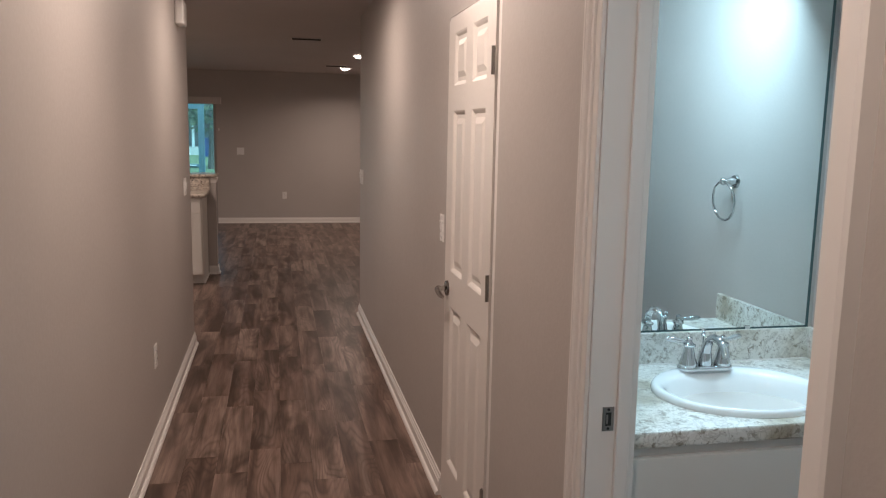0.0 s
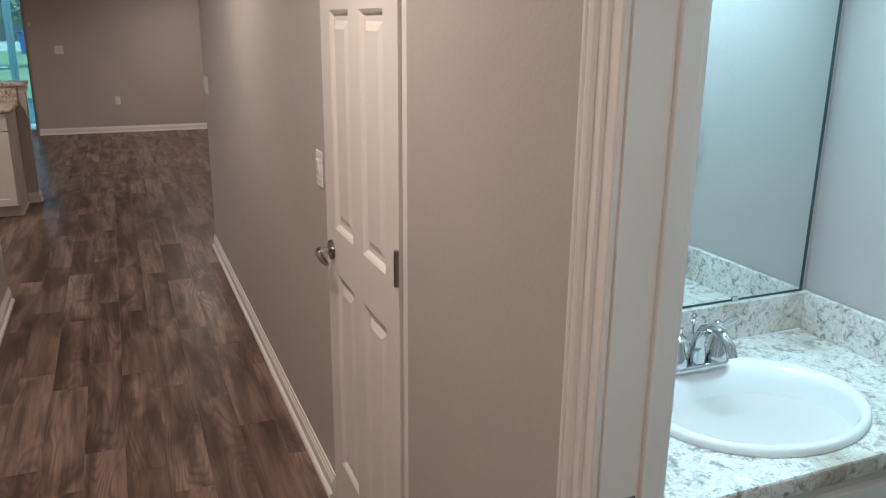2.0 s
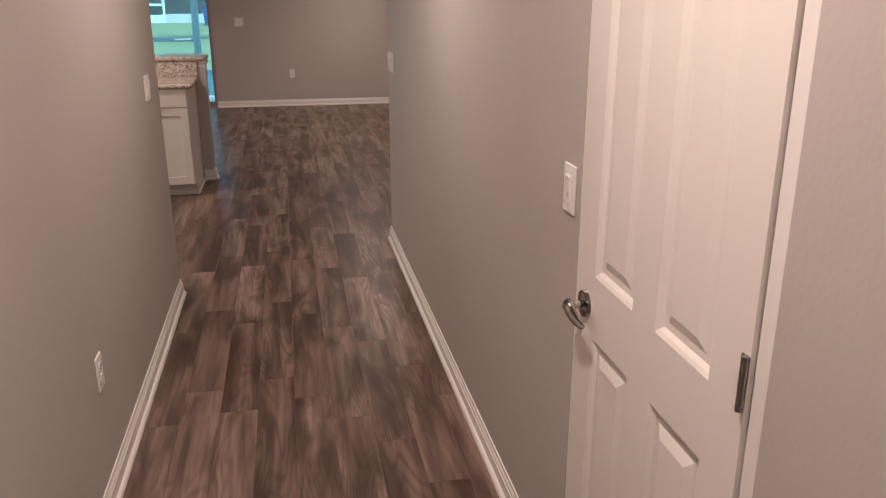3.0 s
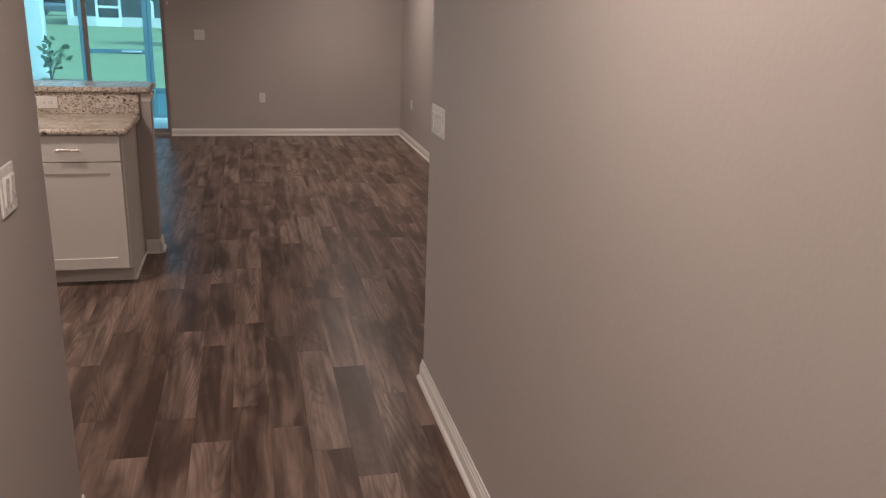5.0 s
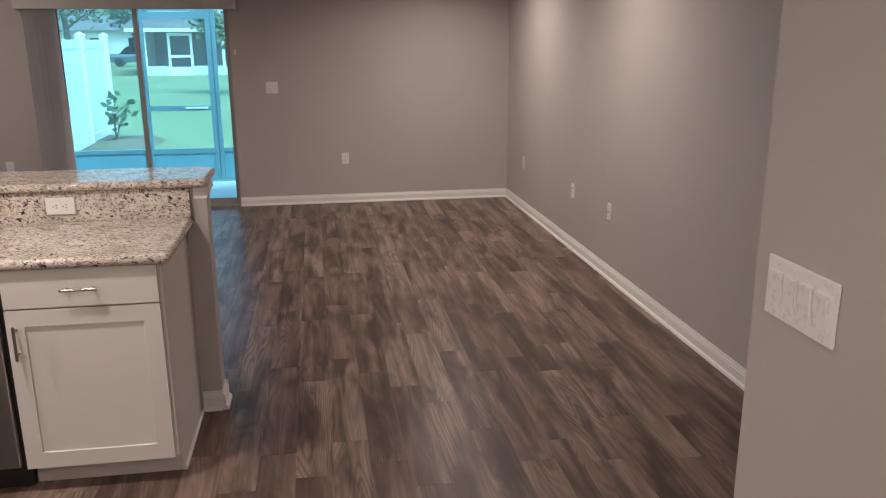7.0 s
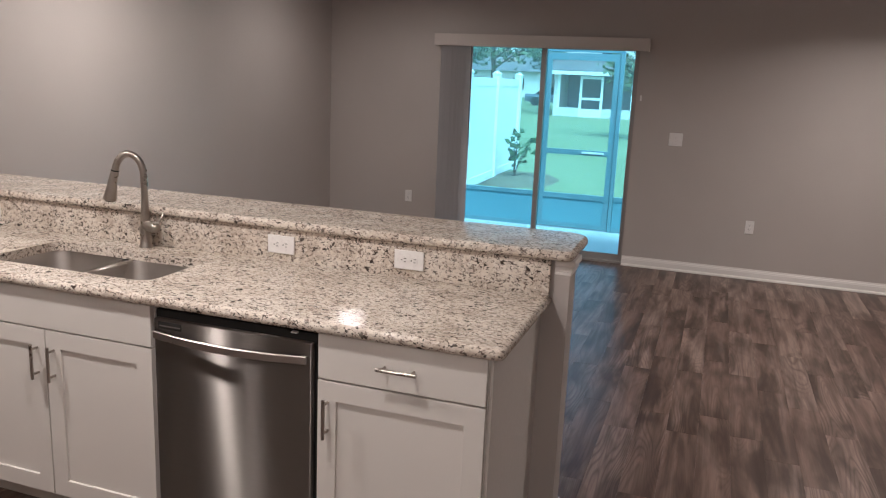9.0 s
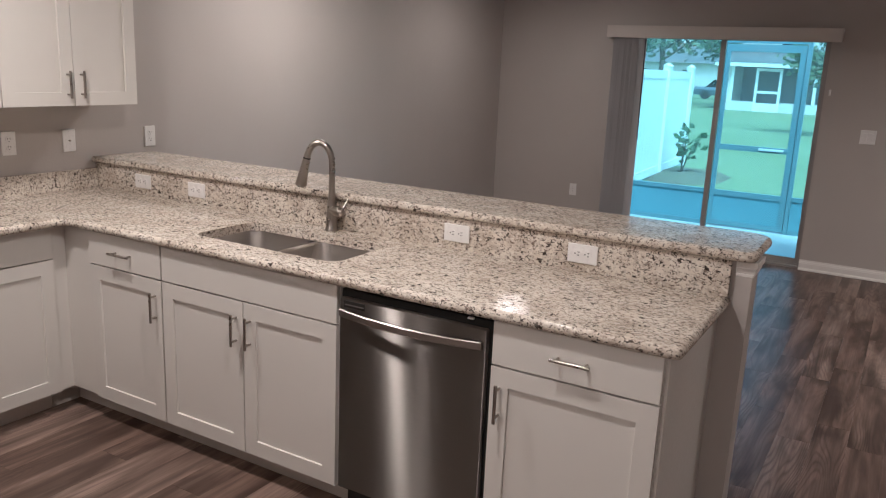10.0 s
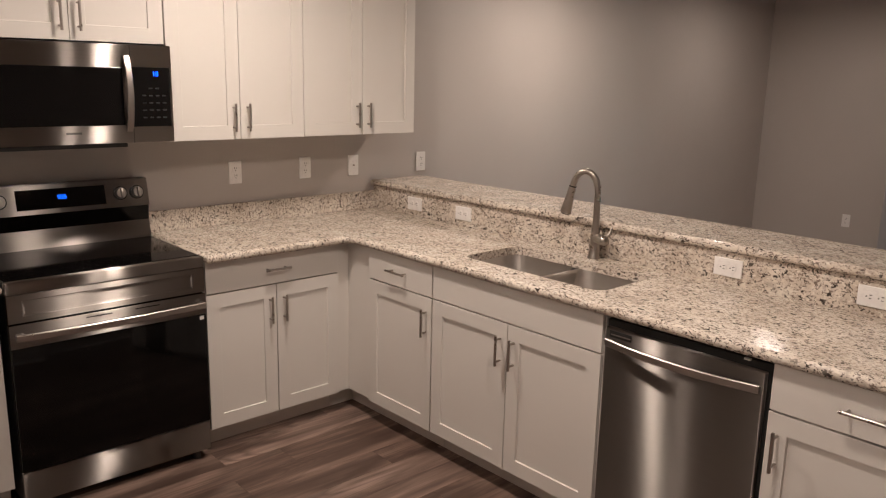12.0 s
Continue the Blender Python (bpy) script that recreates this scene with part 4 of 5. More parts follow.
ct = thing("kitchen_counter", pose(0, 0, 0), "polished speckled granite kitchen counter, cream and brown", "countertop")
CFY, CFX = FY - 0.042, FX + 0.075
bm = bmesh.new()
sink = round_rect(-2.70, -1.955, 7.105, 7.462, 0.055, 4)
out = [(KL + 0.003, 6.222), (CFX, 6.222)]
for i in range(5):
    a = radians(180 - 90 * i / 4)
    out.append((CFX + 0.03 + 0.03 * math.cos(a), CFY - 0.03 + 0.03 * math.sin(a)))
for i in range(5):
    a = radians(-90 + 90 * i / 4)
    out.append((-0.642 - 0.03 + 0.03 * math.cos(a), CFY + 0.03 + 0.03 * math.sin(a)))
out += [(-0.642, HW - 0.002), (KL + 0.003, HW - 0.002)]
slab(bm, out, CT - 0.037, CT, 0.016, [list(reversed(sink))])
part("worktop", bm, GRANITE, ct, smooth=True)
part("backsplash", boxes((KL + 0.003, KL + 0.023, 6.222, HW - 0.025, CT, CT + 0.103), bev=0.002), GRANITE, ct)
part("bar_splash", boxes((KL + 0.003, -0.652, HW - 0.022, HW - 0.002, CT, 1.054), bev=0.002), GRANITE, ct)
c2 = thing("kitchen_counter", pose(0, 0, 0), "short run of speckled granite counter beside the range", "countertop")
bm = bmesh.new()
slab(bm, [(KL + 0.003, 4.69), (CFX, 4.69), (CFX, 5.436), (KL + 0.003, 5.436)], CT - 0.037, CT, 0.016)
part("worktop", bm, GRANITE, c2, smooth=True)
part("backsplash", boxes((KL + 0.003, KL + 0.023, 4.69, 5.436, CT, CT + 0.103), bev=0.002), GRANITE, c2)
bt = thing("bar_top", pose(0, 0, 0), "raised polished granite bar top on the half wall", "countertop")
bm = bmesh.new()
out = [(KL + 0.003, HW - 0.045)]
for i in range(5):
    a = radians(-90 + 90 * i / 4)
    out.append((-0.572 - 0.035 + 0.035 * math.cos(a), HW - 0.045 + 0.035 + 0.035 * math.sin(a)))
for i in range(6):
    a = radians(0 + 90 * i / 5)
    out.append((-0.572 - 0.09 + 0.09 * math.cos(a), 7.972 - 0.09 + 0.09 * math.sin(a)))
out.append((KL + 0.003, 7.972))
slab(bm, out, 1.056, 1.092, 0.016)
part("slab", bm, GRANITE, bt, smooth=True)

# undermount double sink
ks = thing("kitchen_sink", pose(0, 0, CT - 0.037), "undermount stainless steel double-bowl kitchen sink", "sink")
for xa, xb in ((-2.712, -2.342), (-2.322, -1.943)):
    bm = bmesh.new()
    loops = []
    for ins, z in ((0.0, 0.0), (0.003, -0.01), (0.012, -0.13), (0.03, -0.17), (0.06, -0.185)):
        loops.append([bm.verts.new((x, y, z)) for x, y in round_rect(xa + ins, xb - ins, 7.093 + ins, 7.474 - ins, 0.07 - ins * 0.3, 5)])
    n = len(loops[0])
    for a, c in zip(loops, loops[1:]):
        for i in range(n):
            bm.faces.new((a[i], a[(i + 1) % n], c[(i + 1) % n], c[i]))
    bm.faces.new(loops[-1])
    part("bowl", bm, SINKST, ks, smooth=True)
    bm = bmesh.new()
    cyl(bm, ((xa + xb) / 2, 7.30, -0.186), ((xa + xb) / 2, 7.30, -0.181), 0.042, seg=24)
    part("drain", bm, STEEL, ks, "steel basket drain")
bm = bmesh.new()
box(bm, -2.349, -2.315, 7.094, 7.473, -0.060, -0.001, 0.009, 3)
part("divider", bm, SINKST, ks, smooth=True)
part("rim_flange", boxes((-2.735, -1.92, 7.075, 7.094, -0.003, -0.0005), (-2.735, -1.92, 7.473, 7.492, -0.003, -0.0005)), SINKST, ks)

kf = thing("kitchen_tap", pose(-2.322, 7.548, CT), "brushed nickel gooseneck pull-down kitchen tap", "tap")
bm = bmesh.new()
lathe(bm, [(0.030, 0.0), (0.030, 0.006), (0.026, 0.012), (0.024, 0.06), (0.021, 0.11), (0.017, 0.15), (0.0142, 0.19)], 26)
part("body", bm, NICKEL, kf, smooth=True)
dv = Vector((-0.93, -0.36, 0))
bm = bmesh.new()
pts, rad = [], []
for i in range(4):
    pts.append(Vector((0, 0, 0.17 + i * 0.04))), rad.append(0.0142)
for i in range(1, 13):
    a = math.pi * i / 12 * 0.93
    pts.append(dv * (0.058 - 0.058 * math.cos(a)) + Vector((0, 0, 0.29 + 0.090 * math.sin(a)))), rad.append(0.0142)
tube(bm, pts, rad, 18)
part("gooseneck", bm, NICKEL, kf, smooth=True)
end = pts[-1]
dirn = (pts[-1] - pts[-2]).normalized()
bm = bmesh.new()
tube(bm, [end, end + dirn * 0.012, end + dirn * 0.04, end + dirn * 0.075, end + dirn * 0.118, end + dirn * 0.124], [0.0150, 0.0165, 0.0180, 0.0215, 0.0265, 0.023], 20)
head = part("spray_head", bm, NICKEL, kf, smooth=True)
bm = bmesh.new()
cyl(bm, end - dirn * 0.003, end + dirn * 0.002, 0.0158, seg=20)
part("seam_ring", bm, GAP, head, "dark joint above the spray head", smooth=True)
bm = bmesh.new()
cyl(bm, end + dirn * 0.120, end + dirn * 0.128, 0.020, 0.017, seg=20)
part("nozzle", bm, GAP, head, "black spray nozzle", smooth=True)
bm = bmesh.new()
cyl(bm, (0.0, 0, 0.092), (0.045, -0.012, 0.090), 0.0205, 0.0235, seg=22)
cap_line = [(0.045, -0.012, 0.090), (0.062, -0.017, 0.089), (0.074, -0.020, 0.088), (0.080, -0.021, 0.0875)]
tube(bm, cap_line, [0.0235, 0.0225, 0.016, 0.006], 18)
tube(bm, [(0.060, -0.004, 0.098), (0.066, 0.008, 0.116), (0.070, 0.018, 0.138), (0.071, 0.022, 0.146)], [0.0065, 0.006, 0.005, 0.003], 12)
part("lever", bm, NICKEL, kf, smooth=True)

# dishwasher
dw = thing("dishwasher", pose(-1.842, FY, 0), "stainless steel dishwasher with a bowed bar handle", "dishwasher")
w = 0.607
# near-black colour puts the shade of the door gaps onto the tub front
part("tub", boxes((0.004, w - 0.004, 0.0, 0.57, 0.1, 0.872)), GAP, dw)
part("toe_panel", boxes((0.004, w - 0.004, 0.05, 0.08, 0.0, 0.1)), BLACKP, dw)
bm = bmesh.new()
box(bm, 0.010, w - 0.014, -0.022, 0.0, 0.115, 0.848, 0.005, 3)
part("door_panel", bm, STEEL, dw, "brushed stainless door", smooth=True)


def band(bm, pts, height, thick):
    """A flat bar with softened edges swept through points that run along x."""
    hh, tt, c = height / 2, thick / 2, min(height, thick) * 0.22
    sec = [(-tt, -hh + c), (-tt, hh - c), (-tt + c, hh), (tt - c, hh), (tt, hh - c), (tt, -hh + c), (tt - c, -hh), (-tt + c, -hh)]
    rows = []
    for i, p in enumerate(pts):
        q0, q1 = pts[max(0, i - 1)], pts[min(len(pts) - 1, i + 1)]
        d = Vector((q1[0] - q0[0], q1[1] - q0[1], 0)).normalized()
        nrm = Vector((-d.y, d.x, 0))
        rows.append([bm.verts.new((p[0] + nrm.x * u, p[1] + nrm.y * u, p[2] + z)) for u, z in sec])
    for a, c2 in zip(rows, rows[1:]):
        for i in range(8):
            bm.faces.new((a[i], a[(i + 1) % 8], c2[(i + 1) % 8], c2[i]))
    bm.faces.new(rows[0]), bm.faces.new(rows[-1])


bm = bmesh.new()
pts = []
for i in range(17):
    t = i / 16
    pts.append((0.020 + t * (w - 0.046), -0.034 - 0.021 * math.sin(math.pi * t) ** 0.8, 0.796 - 0.006 * math.sin(math.pi * t)))
band(bm, pts, 0.026, 0.011)
for px in (0.034, w - 0.040):
    box(bm, px - 0.012, px + 0.012, -0.038, -0.021, 0.786, 0.806, 0.003)
part("handle", bm, STEELB, dw, "bowed flat stainless handle", smooth=True)
vent = part("vent_recess", boxes((0.028, 0.118, -0.0232, -0.0215, 0.815, 0.839)), BLACKP, dw, "dark recessed vent strip")
part("vent_bar", boxes((0.034, 0.114, -0.0245, -0.0225, 0.8235, 0.8275)), STEELB, vent)
part("mounting_bracket", boxes((0.515, 0.535, -0.012, 0.0, 0.868, 0.874)), PLATE, dw, "small pale bracket under the counter")

# range
rg = thing("range", pose(-3.375, 5.447, 0, 0, 0, 90), "stainless steel electric range with black glass cooktop and door", "range")
rw = 0.762
part("body", boxes((0.002, rw - 0.002, 0.0, 0.59, 0.04, 0.895)), BLACKP, rg)
for fx in (0.03, rw - 0.05):
    bm = bmesh.new()
    cyl(bm, (fx, 0.02, 0), (fx, 0.02, 0.042), 0.018, seg=12)
    part("foot", bm, BLACKP, rg)
bm = bmesh.new()
box(bm, 0.0, rw, -0.022, 0.0, 0.045, 0.175, 0.004, 2)
part("storage_drawer", bm, STEELH, rg, "brushed steel lower drawer", smooth=True)
bm = bmesh.new()
box(bm, 0.0, rw, -0.028, 0.0, 0.182, 0.765, 0.004, 2)
dr = part("oven_door", bm, BLACKG, rg, "black glass oven door", smooth=True)
bm = bmesh.new()
box(bm, 0.0, rw, -0.031, -0.0285, 0.676, 0.766, 0.001)
part("door_top_trim", bm, STEELH, dr, "brushed steel strip")
bm = bmesh.new()
pts = [(0.016 + t * (rw - 0.032), -0.056 - 0.020 * math.sin(math.pi * t) ** 0.8, 0.722) for t in (i / 16 for i in range(17))]
band(bm, pts, 0.027, 0.013)
for px in (0.032, rw - 0.032):
    box(bm, px - 0.014, px + 0.014, -0.062, -0.030, 0.709, 0.735, 0.003)
part("handle", bm, STEELB, dr, "bowed steel oven handle", smooth=True)
for sx in (0.27, 0.46):
    part("vent_slot", boxes((sx, sx + 0.10, -0.0318, -0.0305, 0.749, 0.753)), GAP, dr, "dark vent slot")
part("sticker", boxes((rw - 0.03, rw - 0.012, -0.0300, -0.0284, 0.652, 0.668)), PLATE, dr, "small white mark")
bm = bmesh.new()
panelled(bm, rw, 0.105, 0.03, [(0.05, rw - 0.05, 0.022, 0.083)], [(0.003, 0.004), (0.010, 0.005)])
fp = part("front_rail", bm, STEELH, rg, "brushed steel front rail with a raised outline")
fp.location = (0, -0.024, 0.772)
bm = bmesh.new()
box(bm, 0.0, rw, -0.026, 0.012, 0.880, 0.925, 0.004, 2)
part("front_lip", bm, STEELH, rg, "brushed steel cooktop lip", smooth=True)
bm = bmesh.new()
box(bm, 0.004, rw - 0.004, 0.0125, 0.52, 0.895, 0.926, 0.002)
ckt = part("cooktop", bm, BLACKG, rg, "black ceramic glass cooktop")
bm = bmesh.new()
extrude_profile(bm, [(0.520, 0.90), (0.520, 0.935), (0.536, 1.005), (0.59, 1.005), (0.59, 0.90)], rw)
part("lower_guard", bm, STEELH, rg, "sloped brushed steel backguard")
bm = bmesh.new()
extrude_profile(bm, [(0.540, 1.006), (0.533, 1.075), (0.60, 1.075), (0.60, 1.006)], rw)
part("vent_gap", bm, BLACKG, rg, "black gap under the control panel")
bm = bmesh.new()
extrude_profile(bm, [(0.520, 1.076), (0.545, 1.195), (0.55, 1.199), (0.60, 1.199), (0.60, 1.076)], rw)
cp = part("control_panel", bm, STEELH, rg, "brushed steel control panel")
tilt = math.degrees(math.atan2(0.025, 0.119))
bm = bmesh.new()
box(bm, -0.185, 0.185, -0.0035, 0.001, -0.043, 0.043, 0.001)
dp = part("display_glass", bm, BLACKG, cp, "black glass display")
dp.matrix_local = pose(rw / 2, 0.5325, 1.138, -tilt, 0, 0)
bm = bmesh.new()
# clock digits 5:55 in bar segments
def digit(bm, cx, cz, on, hw=0.0045, hh=0.0085, th=0.0019, y0=-0.0052, y1=-0.0030):
    segs = {"a": (-hw, hw, hh - th, hh), "g": (-hw, hw, -th / 2, th / 2), "d": (-hw, hw, -hh, -hh + th), "f": (-hw, -hw + th, 0, hh), "b": (hw - th, hw, 0, hh), "e": (-hw, -hw + th, -hh, 0), "c": (hw - th, hw, -hh, 0)}
    for s in on:
        a = segs[s]
        box(bm, cx + a[0], cx + a[1], y0, y1, cz + a[2], cz + a[3])
for k, cx in enumerate((-0.013, 0.0, 0.013)):
    digit(bm, cx, 0.005, "afgcd")
part("clock", bm, BLUELED, dp, "blue glowing clock digits")
for kx2 in (0.055, 0.13, rw - 0.13, rw - 0.055):
    bm = bmesh.new()
    # wide black disc: dark base plus a painted shadow ring round the knob
    cyl(bm, (0, 0.002, 0), (0, -0.010, 0), 0.0315, seg=28)
    ring = part("knob_shade_ring", bm, BLACKP, cp, "dark knob base, blackened to stand for its shadow", smooth=True)
    ring.matrix_local = pose(kx2, 0.533, 1.138, -tilt, 0, 0)
    bm = bmesh.new()
    cyl(bm, (0, -0.009, 0), (0, -0.028, 0), 0.0265, 0.022, seg=28)
    box(bm, -0.006, 0.006, -0.042, -0.026, -0.022, 0.022, 0.002)
    kb = part("knob", bm, STEELB, cp, "round steel control knob", smooth=True)
    kb.matrix_local = pose(kx2, 0.533, 1.138, -tilt, 0, 0)

# microwave
mw = thing("microwave", pose(-3.60, 5.452, 1.395, 0, 0, 90), "stainless over-range microwave with a black glass door", "microwave")
mwW, mwH = 0.756, 0.397
part("body", boxes((0, mwW, 0.0, 0.385, 0.0, mwH)), BLACKP, mw)
part("underside", boxes((0.06, 0.56, -0.005, 0.33, -0.018, 0.0)), BLACKP, mw)
bm = bmesh.new()
box(bm, 0, mwW, -0.024, 0.0, 0.0, mwH, 0.004, 2)
part("front_frame", bm, STEELH, mw, "brushed steel front", smooth=True)
part("door_window", boxes((0.03, 0.548, -0.027, -0.0235, 0.074, 0.305), bev=0.001), BLACKG, mw, "black glass window")
pn = part("control_panel", boxes((0.584, mwW - 0.012, -0.027, -0.0235, 0.066, 0.308), bev=0.001), BLACKG, mw, "black touch panel")
part("seam", boxes((0.5815, 0.5835, -0.0248, -0.023, 0.0, mwH)), BLACKP, mw)
bm = bmesh.new()
for r_ in range(5):
    for c_ in range(4):
        if r_ < 4 or c_ in (1, 2):
            box(bm, 0.625 + c_ * 0.028, 0.641 + c_ * 0.028, -0.0278, -0.0268, 0.10 + r_ * 0.030, 0.106 + r_ * 0.030)
tagged(part("key_print", bm, DIMTXT, pn, "faint grey key markings"), kind="stuff")
bm = bmesh.new()
digit(bm, 0.672, 0.282, "bc", 0.005, 0.009, 0.0022, -0.0285, -0.0268)
digit(bm, 0.690, 0.282, "abcdef", 0.005, 0.009, 0.0022, -0.0285, -0.0268)
part("clock", bm, BLUELED, pn, "blue glowing clock digits")
bm = bmesh.new()
pts = [(0.050 + t * 0.300, -0.030 - 0.030 * math.sin(math.pi * t) ** 0.7, 0.0) for t in (i / 16 for i in range(17))]
band(bm, pts, 0.026, 0.012)
bmesh.ops.transform(bm, matrix=Matrix.Translation((0.564, 0, 0)) @ Matrix(((0, 0, 1, 0), (0, 1, 0, 0), (1, 0, 0, 0), (0, 0, 0, 1))), verts=bm.verts)
part("handle", bm, STEELB, mw, "upright bowed steel handle", smooth=True)
part("badge", boxes((0.315, 0.375, -0.0252, -0.0238, 0.040, 0.048)), GREYTXT, mw, "small grey maker's mark")

# wall cabinets
def wall_cabinet(y0, w, z0, z1, label):
    c = thing("wall_cabinet", pose(-3.68, y0, z0, 0, 0, 90), label, "cabinet", "wall cabinets")
    part("body", boxes((0, w, 0, 0.307, 0, z1 - z0)), CAB, c)
    for i in range(2):
        o = leaf(c, "door", i * w / 2 + 0.002, 0.0, w / 2 - 0.004, z1 - z0 - 0.003)
        pull(o, w / 2 - 0.004 - 0.034 if i == 0 else 0.034, 0.10, True)
    return c


wall_cabinet(6.222, 0.690, 1.386, 2.30, "white shaker wall cabinet with two tall doors")
wall_cabinet(6.914, 0.712, 1.386, 2.30, "white shaker wall cabinet with two tall doors")
wall_cabinet(5.450, 0.768, 1.802, 2.30, "short white shaker cabinet above the microwave")

# outlets
for oy in (6.70, 7.12):
    wall_plate(pose(KL, oy, 1.186, 0, 0, 90), "outlet", 1, "white duplex outlet above the granite counter")
wall_plate(pose(KL, 7.445, 1.182, 0, 0, 90), "jack", 1, "white cable jack plate above the counter", "cable outlet", "wall outlets")
wall_plate(pose(KL, 7.958, 1.178, 0, 0, 90), "outlet", 1, "white duplex outlet on the wall above the bar")
for ox in (-3.60, -3.205, -1.715, -1.178):
    wall_plate(pose(ox, HW - 0.022, 0.994, 0, 90, 0), "outlet", 1, "white duplex outlet set sideways in the granite splash")

# ---- living room ----
wall_plate(pose(0.188, FAR, 0.470), "outlet", 1, "white duplex outlet low on the end wall")
wall_plate(pose(-3.09, FAR, 0.468), "outlet", 1, "white duplex outlet low beside the sliding door")
wall_plate(pose(-0.522, FAR, 1.205), "switch", 2, "white two-gang switch plate beside the sliding door", "light switch", "light switches")
for oy, kk in ((11.70, "outlet"), (10.15, "outlet"), (9.33, "jack")):
    wall_plate(pose(LR, oy, 0.48, 0, 0, -90), kk, 1, "white wall plate low on the long wall", "outlet", "wall outlets")
hk = thing("blind_cleat", pose(-0.862, FAR, 1.555), "small white plastic hook beside the sliding door", "hook")
bm = bmesh.new()
box(bm, -0.008, 0.008, -0.004, 0, -0.025, 0.025, 0.0015)
tube(bm, [(0, -0.003, 0.012), (0, -0.016, 0.014), (0, -0.018, 0.024)], 0.004, 8)
part("cleat", bm, PLATE, hk, smooth=True)

# sliding door
sd = thing("window_1", pose(0, FAR, 0), "bronze aluminium sliding glass door, closed", "sliding door", kind="structure")
F = 0.020
part("frame_side", boxes((SX0, SX0 + F, 0.03, 0.13, 0.02, SH)), ALU, sd)
part("frame_side", boxes((SX1 - F, SX1, 0.03, 0.13, 0.02, SH)), ALU, sd)
part("frame_head", boxes((SX0 + F, SX1 - F, 0.03, 0.13, SH - F, SH)), ALU, sd)
part("track", boxes((SX0, SX1, 0.02, 0.14, -0.01, 0.02), (SX0 + F, SX1 - F, 0.055, 0.06, 0.02, 0.032), (SX0 + F, SX1 - F, 0.10, 0.105, 0.02, 0.032)), ALU, sd)


def sash(x0, x1, sl, sr, y, label):
    s = part("sash", boxes((x0, x0 + sl, y, y + 0.028, 0.025, SH - F), (x1 - sr, x1, y, y + 0.028, 0.025, SH - F),
                           (x0 + sl, x1 - sr, y, y + 0.028, 0.025, 0.075), (x0 + sl, x1 - sr, y, y + 0.028, SH - F - 0.042, SH - F)), ALU, sd, label)
    g = part("pane", boxes((x0 + sl, x1 - sr, y + 0.012, y + 0.016, 0.075, SH - F - 0.042)), GLASS, s)
    g.visible_shadow = False
    return s


XM = -1.790
sash(SX0 + F, XM + 0.024, 0.045, 0.044, 0.043, "bronze sliding sash")
sash(XM - 0.024, SX1 - F, 0.044, 0.028, 0.088, "bronze fixed sash")

va = thing("blind_valance", pose(0, FAR, 0), "greige vinyl valance over the sliding door", "valance")
bm = bmesh.new()
for a in ((-2.835, -0.82, -0.105, -0.098, 1.965, 2.075), (-2.835, -2.828, -0.098, -0.001, 1.965, 2.075), (-0.827, -0.82, -0.098, -0.001, 1.965, 2.075), (-2.828, -0.827, -0.098, -0.001, 2.068, 2.075)):
    box(bm, *a, 0.002)
part("valance_board", bm, VALANCE, va)
part("head_rail", boxes((-2.80, -0.84, -0.07, -0.03, 2.02, 2.066)), ALU, va)
vb = thing("vertical_blinds", pose(0, FAR, 0), "grey vertical blind slats drawn to one side", "blinds")
rng = random.Random(4)
for k in range(17):
    bm = bmesh.new()
    n = 5
    pr = [(-0.044 + 0.088 * i / (n - 1), 0.006 * math.sin(math.pi * i / (n - 1))) for i in range(n)]
    lo = [bm.verts.new((x, y, 0)) for x, y in pr] + [bm.verts.new((x, y + 0.0012, 0)) for x, y in reversed(pr)]
    hi = [bm.verts.new((v.co.x, v.co.y, 1.96)) for v in lo]
    for i in range(2 * n):
        bm.faces.new((lo[i], lo[(i + 1) % (2 * n)], hi[(i + 1) % (2 * n)], hi[i]))
    bm.faces.new(lo), bm.faces.new(hi)
    s = part("slat", bm, BLIND, vb)
    s.matrix_local = pose(-2.735 + k * 0.0145, -0.050, 0.05, 0, rng.uniform(-0.15, 0.15), 44 + rng.uniform(-5, 5))
bm = bmesh.new()
tube(bm, [(-2.47, -0.06, 2.0), (-2.465, -0.062, 1.4), (-2.46, -0.06, 1.02)], 0.004, 8)
part("wand", bm, BLACKP, vb, "thin dark control wand")


# ---- outdoors ----
GZ = -0.14
bm = bmesh.new()
n = 40
vs = [[bm.verts.new((-300 + 600 * i / n, 12.6 + 687.4 * (j / n) ** 2, GZ)) for i in range(n + 1)] for j in range(n + 1)]
for i in range(n):
    for j in range(n):
        bm.faces.new((vs[j][i], vs[j][i + 1], vs[j + 1][i + 1], vs[j + 1][i]))
structure("ground", bm, LAWN, "mown green lawn reaching to the horizon", "ground")
bm = bmesh.new()
box(bm, -320, 320, -320, 12.55, GZ - 0.4, GZ - 0.02)
structure("ground", bm, LAWN, "mown green lawn around the house", "ground")
structure("patio", boxes((-4.1, 2.05, FAR + 0.14, 14.42, GZ - 0.1, -0.045), bev=0.01), CONC, "smooth grey concrete patio slab", "patio")
PY = 14.30
se = thing("screen_enclosure", pose(0, PY, -0.045), "aluminium screen enclosure with solid kick panels", "screen enclosure")
for x0 in (-4.05, -2.165, -1.275, 0.35, 1.95):
    part("post", boxes((x0 - 0.022, x0 + 0.022, -0.03, 0.03, 0, 2.40), bev=0.002), SCREENF, se)
